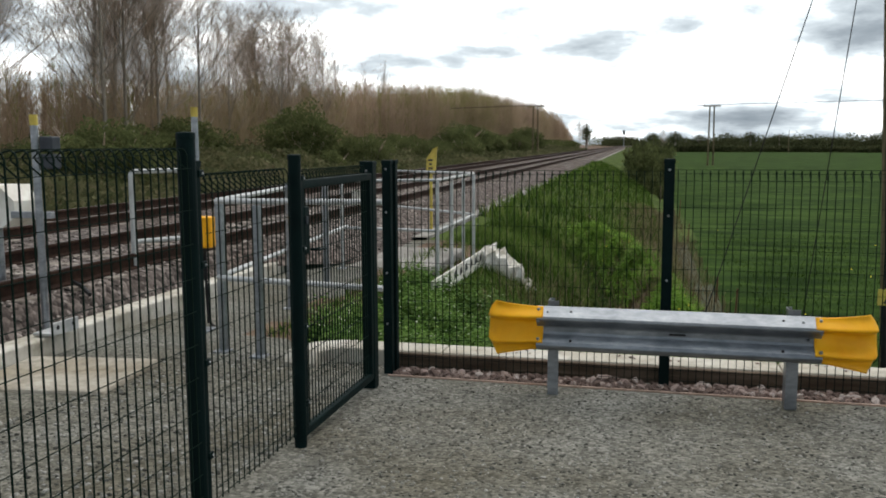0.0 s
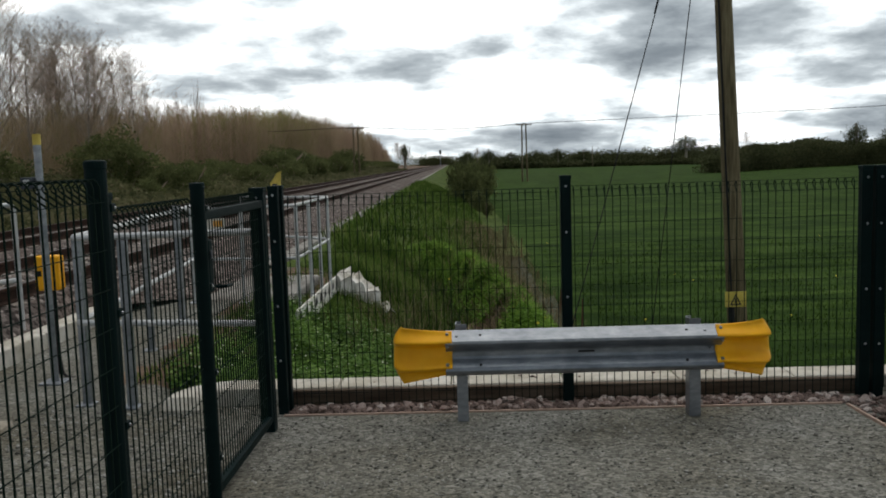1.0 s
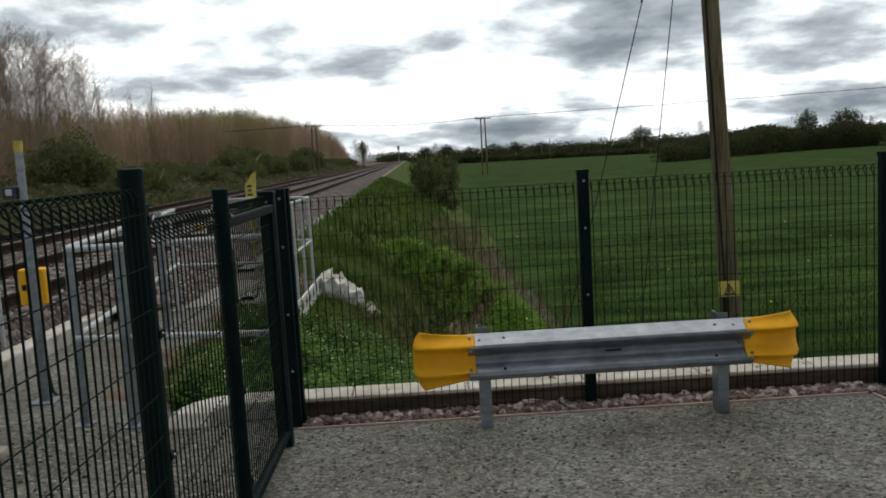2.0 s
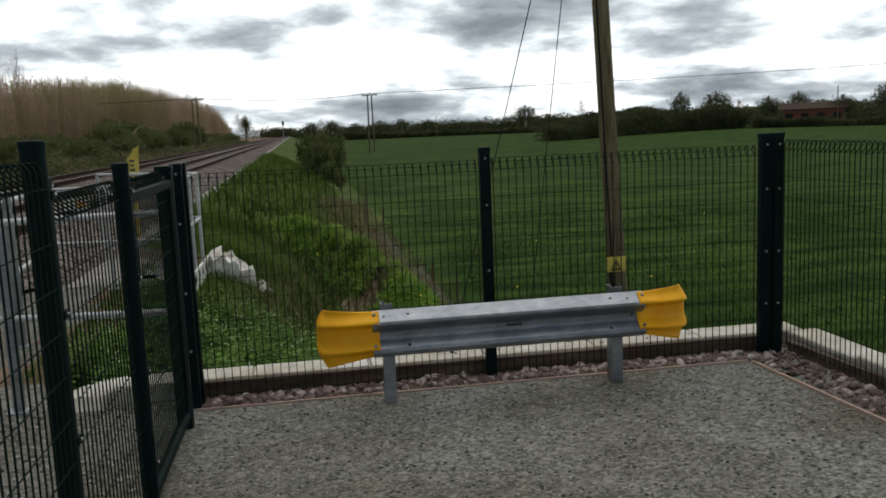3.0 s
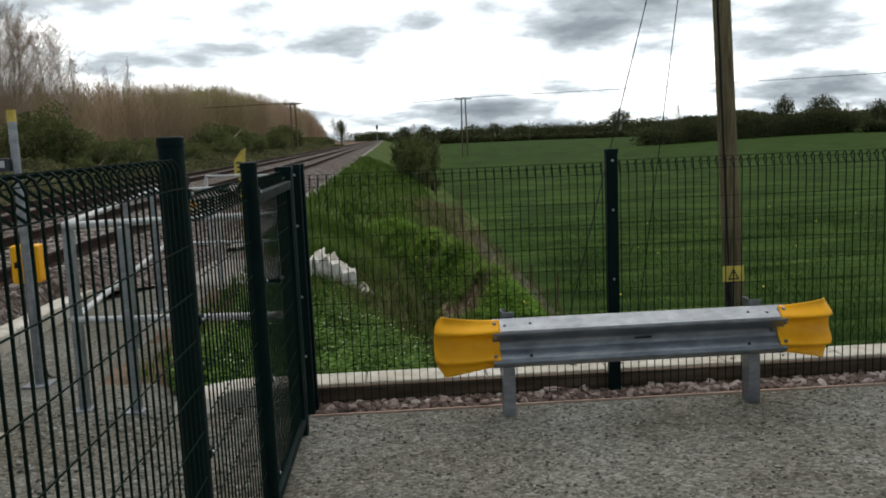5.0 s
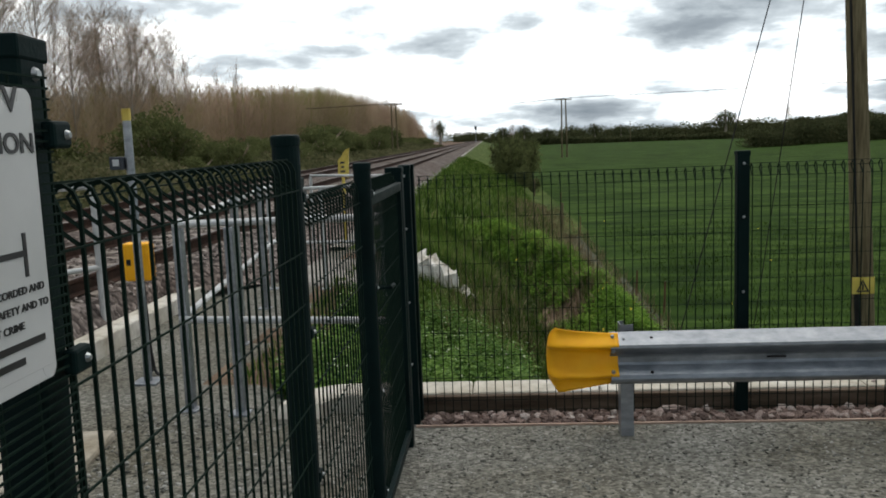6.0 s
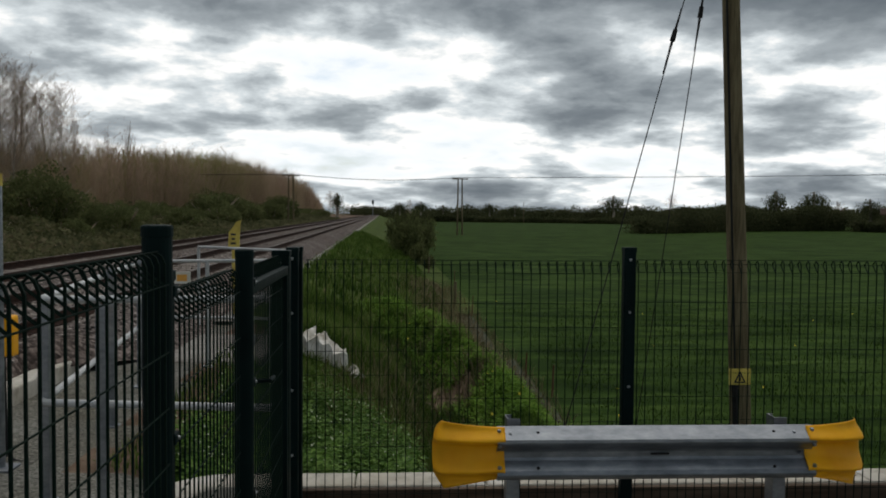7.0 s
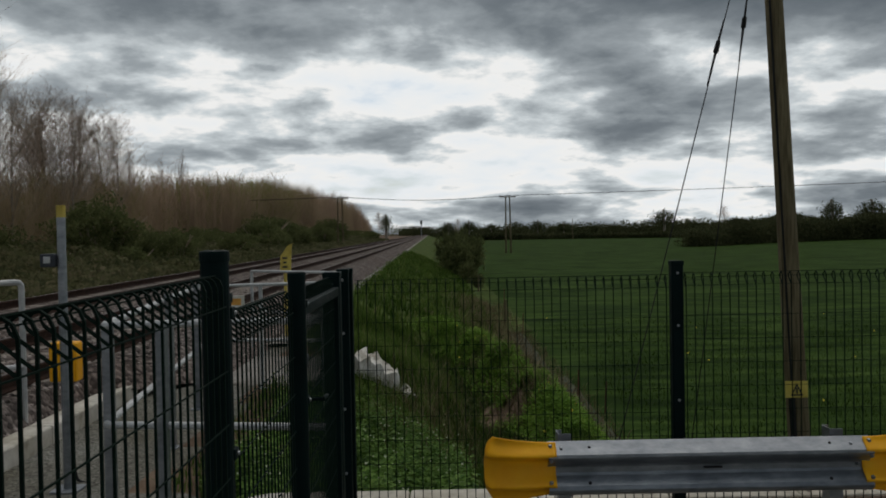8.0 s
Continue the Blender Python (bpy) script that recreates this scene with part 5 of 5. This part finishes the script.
def leaf_hedge(name, label, pts, count, hgt, width, size):
    spot = hedge_spot_line(pts, width)
    v, f = [], []
    for _ in range(count):
        x, y, h = spot()
        bump = 0.78 + 0.5 * noise.noise((x * 0.07, y * 0.07, 1.0)) + 0.18 * noise.noise((x * 0.4, y * 0.4, 3.0))
        z = ground_z(x, y) + h * bump * rng.random() ** 0.8
        a = Vector((rng.gauss(0, 1), rng.gauss(0, 1), rng.gauss(0, 1))).normalized()
        b = a.cross(Vector((rng.gauss(0, 1), rng.gauss(0, 1), rng.gauss(0, 1)))).normalized()
        s = size * rng.uniform(0.5, 1.4)
        p = Vector((x, y, z))
        o = len(v)
        v += [p - a * s, p + b * s * 0.6, p + a * s, p - b * s * 0.6]
        f.append((o, o + 1, o + 2, o + 3))
    # the dense woody inside of the hedge
    rows = []
    for a, b in zip(pts, pts[1:]):
        for k in range(24):
            w = k / 24
            x, y, h = (a[c] + (b[c] - a[c]) * w for c in range(3))
            bump = 0.78 + 0.5 * noise.noise((x * 0.07, y * 0.07, 1.0)) + 0.18 * noise.noise((x * 0.4, y * 0.4, 3.0))
            rows.append((x, y, ground_z(x, y), h * bump * 0.74))
    for k, (x, y, z, h) in enumerate(rows):
        o = len(v)
        v += [(x, y - 0.5, z), (x, y - 0.35, z + h), (x, y + 0.35, z + h), (x, y + 0.5, z)]
        if k:
            f += [(o - 4, o, o + 1, o - 3), (o - 3, o + 1, o + 2, o - 2), (o - 2, o + 2, o + 3, o - 1)]
    g = Geo()
    g.v, g.f, g.mi = v, f, [0] * len(f)
    structure(name, g, M_HEDGE, label, "hedge", kind="stuff")


def polar(az, dist):
    return 0.9 + dist * math.sin(radians(az)), -5.5 + dist * math.cos(radians(az))


leaf_hedge("far_hedge", "dark field hedge far off", [(*polar(1, 360), 3.0), (*polar(10, 350), 2.6), (*polar(16, 330), 2.6)], 26000, 1, 1.2, 0.3)
leaf_hedge("far_woods", "dark woods on the skyline", [(*polar(-3, 700), 8), (*polar(4, 600), 9), (*polar(14, 520), 9), (*polar(24, 460), 8.5), (*polar(30, 380), 8), (*polar(40, 330), 8), (*polar(55, 300), 8)], 100000, 1, 9, 0.45)
leaf_hedge("tall_hedge", "tall dark hedge across the field", [(*polar(16.2, 165), 4.5), (*polar(20, 190), 5.6), (*polar(24, 215), 6.2), (*polar(28.5, 235), 5.8)], 60000, 1, 1.6, 0.2)
leaf_hedge("field_hedge", "clipped green hedge near the barn", [(*polar(29, 225), 3.0), (*polar(33, 212), 2.6), (*polar(37, 200), 2.6), (*polar(46, 180), 2.6)], 18000, 1, 0.8, 0.28)

CROWNS = [(leaf_cloud(3200, (1.0, 1.0, 0.75), 0.036, 60 + i, 0.52).mesh("crown", M_HEDGE)) for i in range(3)]
SKYLINE_SCALE = 1.5
TRUNK = Geo().tube([(0, 0, -0.2), (0.02, 0, 0.3), (0, 0.02, 0.75)], 0.05, 8, r2=0.025).mesh("trunk", M_BARK)
for i, (az, d, h, w) in enumerate([(24.5, 260, 9.5, 3.6), (26.7, 270, 9.5, 5.0), (29.8, 260, 7.5, 3.6), (14.5, 430, 11.5, 7), (36.5, 240, 9, 4.6), (0.3, 520, 9, 6), (1.7, 520, 9.5, 5), (3.2, 500, 7.5, 5), (6.3, 430, 8, 5), (8.0, 430, 7, 6), (22.0, 300, 7, 4), (-3.9, 330, 8.5, 2.8), (34, 260, 7, 4), (31.5, 300, 9, 4), (40, 240, 9, 5), (44, 240, 9, 5)]):
    h, w = h * SKYLINE_SCALE, w * 1.25
    x, y = polar(az, d)
    t = thing("tree", "distant leafy tree on the skyline", "tree", (x, y, ground_z(x, y)), "distant trees")
    c = part("crown", CROWNS[i % 3], None, t)
    c.matrix_basis = Matrix.LocRotScale((0, 0, h * 0.13), None, (w, w, h * 0.5))
    k = part("trunk", TRUNK, None, t)
    k.scale = (h, h, h)
for az, d, s in ((18.3, 380, 0.8), (0.9, 480, 0.7), (28.2, 280, 0.5), (-4.3, 300, 0.6)):
    x, y = polar(az, d)
    place_tree(1, x, y, ground_z(x, y), s, az * 30, "distant bare tree on the skyline", "distant trees")

# ---- distant line, poles, signal and barn ----


def h_pole(x, y, z, top, label, turn=0):
    p = thing("power_pole", label, "power pole", (x, y, z), "power poles", turn=turn)
    for dx_ in (-0.32, 0.32):
        part("leg", Geo().tube([(dx_ * 1.3, 0, -0.3), (dx_, 0, top)], 0.15, 8, r2=0.1), M_WOODPOLE, p)
    part("crossarm", Geo().box((0, 0, top - 0.1), (2.6, 0.16, 0.16), 0.02), M_WOODPOLE, p)
    for dx_ in (-1.15, 0, 1.15):
        part("insulator", Geo().tube([(dx_, 0, top), (dx_, 0, top + 0.22)], 0.06, 6), M_DARKGREY, p)
    return p


HX, HY = polar(4.25, 138)
h_pole(HX, HY, -1.6, 9.2, "twin-legged wooden power pole in the field", 6)
KX, KY = polar(-7.0, 128)
h_pole(KX, KY, -0.2, 7.6, "twin-legged wooden power pole among bare trees")
RX, RY = polar(62, 190)
for (x0, y0, z0), (x1, y1, z1) in (((KX, KY, 7.5), (HX, HY, 7.7)), ((HX, HY, 7.7), (RX, RY, 11.5)), ((KX - 70, KY + 4, 8), (KX, KY, 7.5))):
    ln = thing("power_line", "thin overhead power lines between poles", "power line", (x0, y0, z0), "power lines")
    for o in (-1.1, 0, 1.1):
        part("wire", Geo().tube([Vector(((x1 - x0) * t, (y1 - y0) * t + o, (z1 - z0) * t - 1.2 * math.sin(math.pi * t) * (0.5 if x0 < 0 else 1))) for t in [k / 12 for k in range(13)]], 0.018, 4), M_BLACK, ln)
for az, d, h in ((20.9, 300, 8), (33.7, 230, 9.5), (8.6, 330, 8), (28.0, 330, 9)):
    x, y = polar(az, d)
    p = thing("telegraph_pole", "thin wooden telegraph pole far off", "telegraph pole", (x, y, ground_z(x, y)), "telegraph poles")
    part("shaft", Geo().tube([(0, 0, 0), (0, 0, h)], 0.16, 6, r2=0.11), M_WOODPOLE, p)
x, y = polar(-1.5, 400)
sig = thing("railway_signal", "black railway signal head on a pale post", "railway signal", (x, y, 0))
part("mast", Geo().tube([(0, 0, 0), (0, 0, 6.2)], 0.14, 8), M_GALV, sig)
part("head", Geo().box((0, 0, 6.9), (1.0, 0.5, 1.9), 0.05), M_REDLENS, sig)
bx, by = polar(32.3, 260)
barn = thing("barn", "low red-brick barn with a grey roof behind hedges", "barn", (bx, by, ground_z(bx, by)), turn=-30)
part("wall", Geo().box((0, 0, 2.2), (15, 7, 4.4), 0.05), M_BRICK, barn)
g = Geo()
g.loft([[(x_, -3.9, 4.3), (x_, 0, 6.0), (x_, 3.9, 4.3), (x_, 3.9, 4.1), (x_, 0, 5.8), (x_, -3.9, 4.1)] for x_ in (-8.9, 8.9)], close=True, caps=True)
part("roof", g, M_SLATE, barn)
for i in range(4):
    part("opening", Geo().box((-6 + i * 4, -3.55, 1.7), (2.0, 0.2, 2.8), 0.02), M_REDLENS, barn, "dark opening")
for i in (0, 2):
    s = 26 + i * 9
    x, y = rail_xy(3.2, s)
    st = thing("ditch_post", "weathered wooden fence post along the ditch", "fence post", (x, y, ground_z(x, y)), "wooden posts along the ditch")
    part("shaft", Geo().tube([(0, 0, -0.2), (0.03, 0, 1.0)], 0.05, 7), M_WOODPOLE, st)

for x, y, h in ((3.4, 12.6, 0.55), (3.62, 10.7, 0.6), (3.3, 24.0, 0.7), (3.3, 33.0, 0.9)):
    st = thing("stake", "thin reddish-brown stake standing by the ditch", "stake", (x, y, ground_z(x, y)), "stakes by the ditch")
    part("shaft", Geo().tube([(0, 0, -0.15), (0.03, 0.01, h)], 0.022, 6, r2=0.016), M_RUSTWOOD, st)

# ---- stones along the fence, piece by piece ----
strip = thing("stone_strip", "strip of broken pink granite stones along the fence", "stones", (0, 0, 0), kind="structure")
STONE_MESHES = [Geo().add(*STONES[i]).mesh("stone", M_STONE) for i in range(8)]
rs = random.Random(77)
for i in range(300):
    if i < 215:
        x, y = 0.06 + 4.0 * (i + rs.random()) / 215, rs.uniform(-0.145, 0.05)
    else:
        x, y = rs.uniform(4.06, 4.38), 0.0 - 2.6 * ((i - 215 + rs.random()) / 85)
    k = rs.uniform(0.045, 0.095)
    m = Matrix.LocRotScale((x, y, yard_z(y) + k * 0.1 + rs.uniform(0, 0.018)), Euler((rs.uniform(-0.6, 0.6), rs.uniform(-0.6, 0.6), rs.uniform(0, 6.28))), (k * rs.uniform(0.8, 1.3), k, k * rs.uniform(0.8, 1.3)))
    part("stone", STONE_MESHES[i % 8], None, strip, at=m)


def strip_fill():
    if rng.random() < 0.65:
        return rng.uniform(0.05, 4.1), rng.uniform(-0.15, 0.07), 0.0
    y = rng.uniform(-5.5, 0)
    return rng.uniform(4.04, 4.4), y, yard_z(y)


structure("small_stones", scatter_stones(rng, 3200, strip_fill, 0.025, 0.065), M_STONE, "small pink granite chips between larger stones", "stones", kind="stuff")
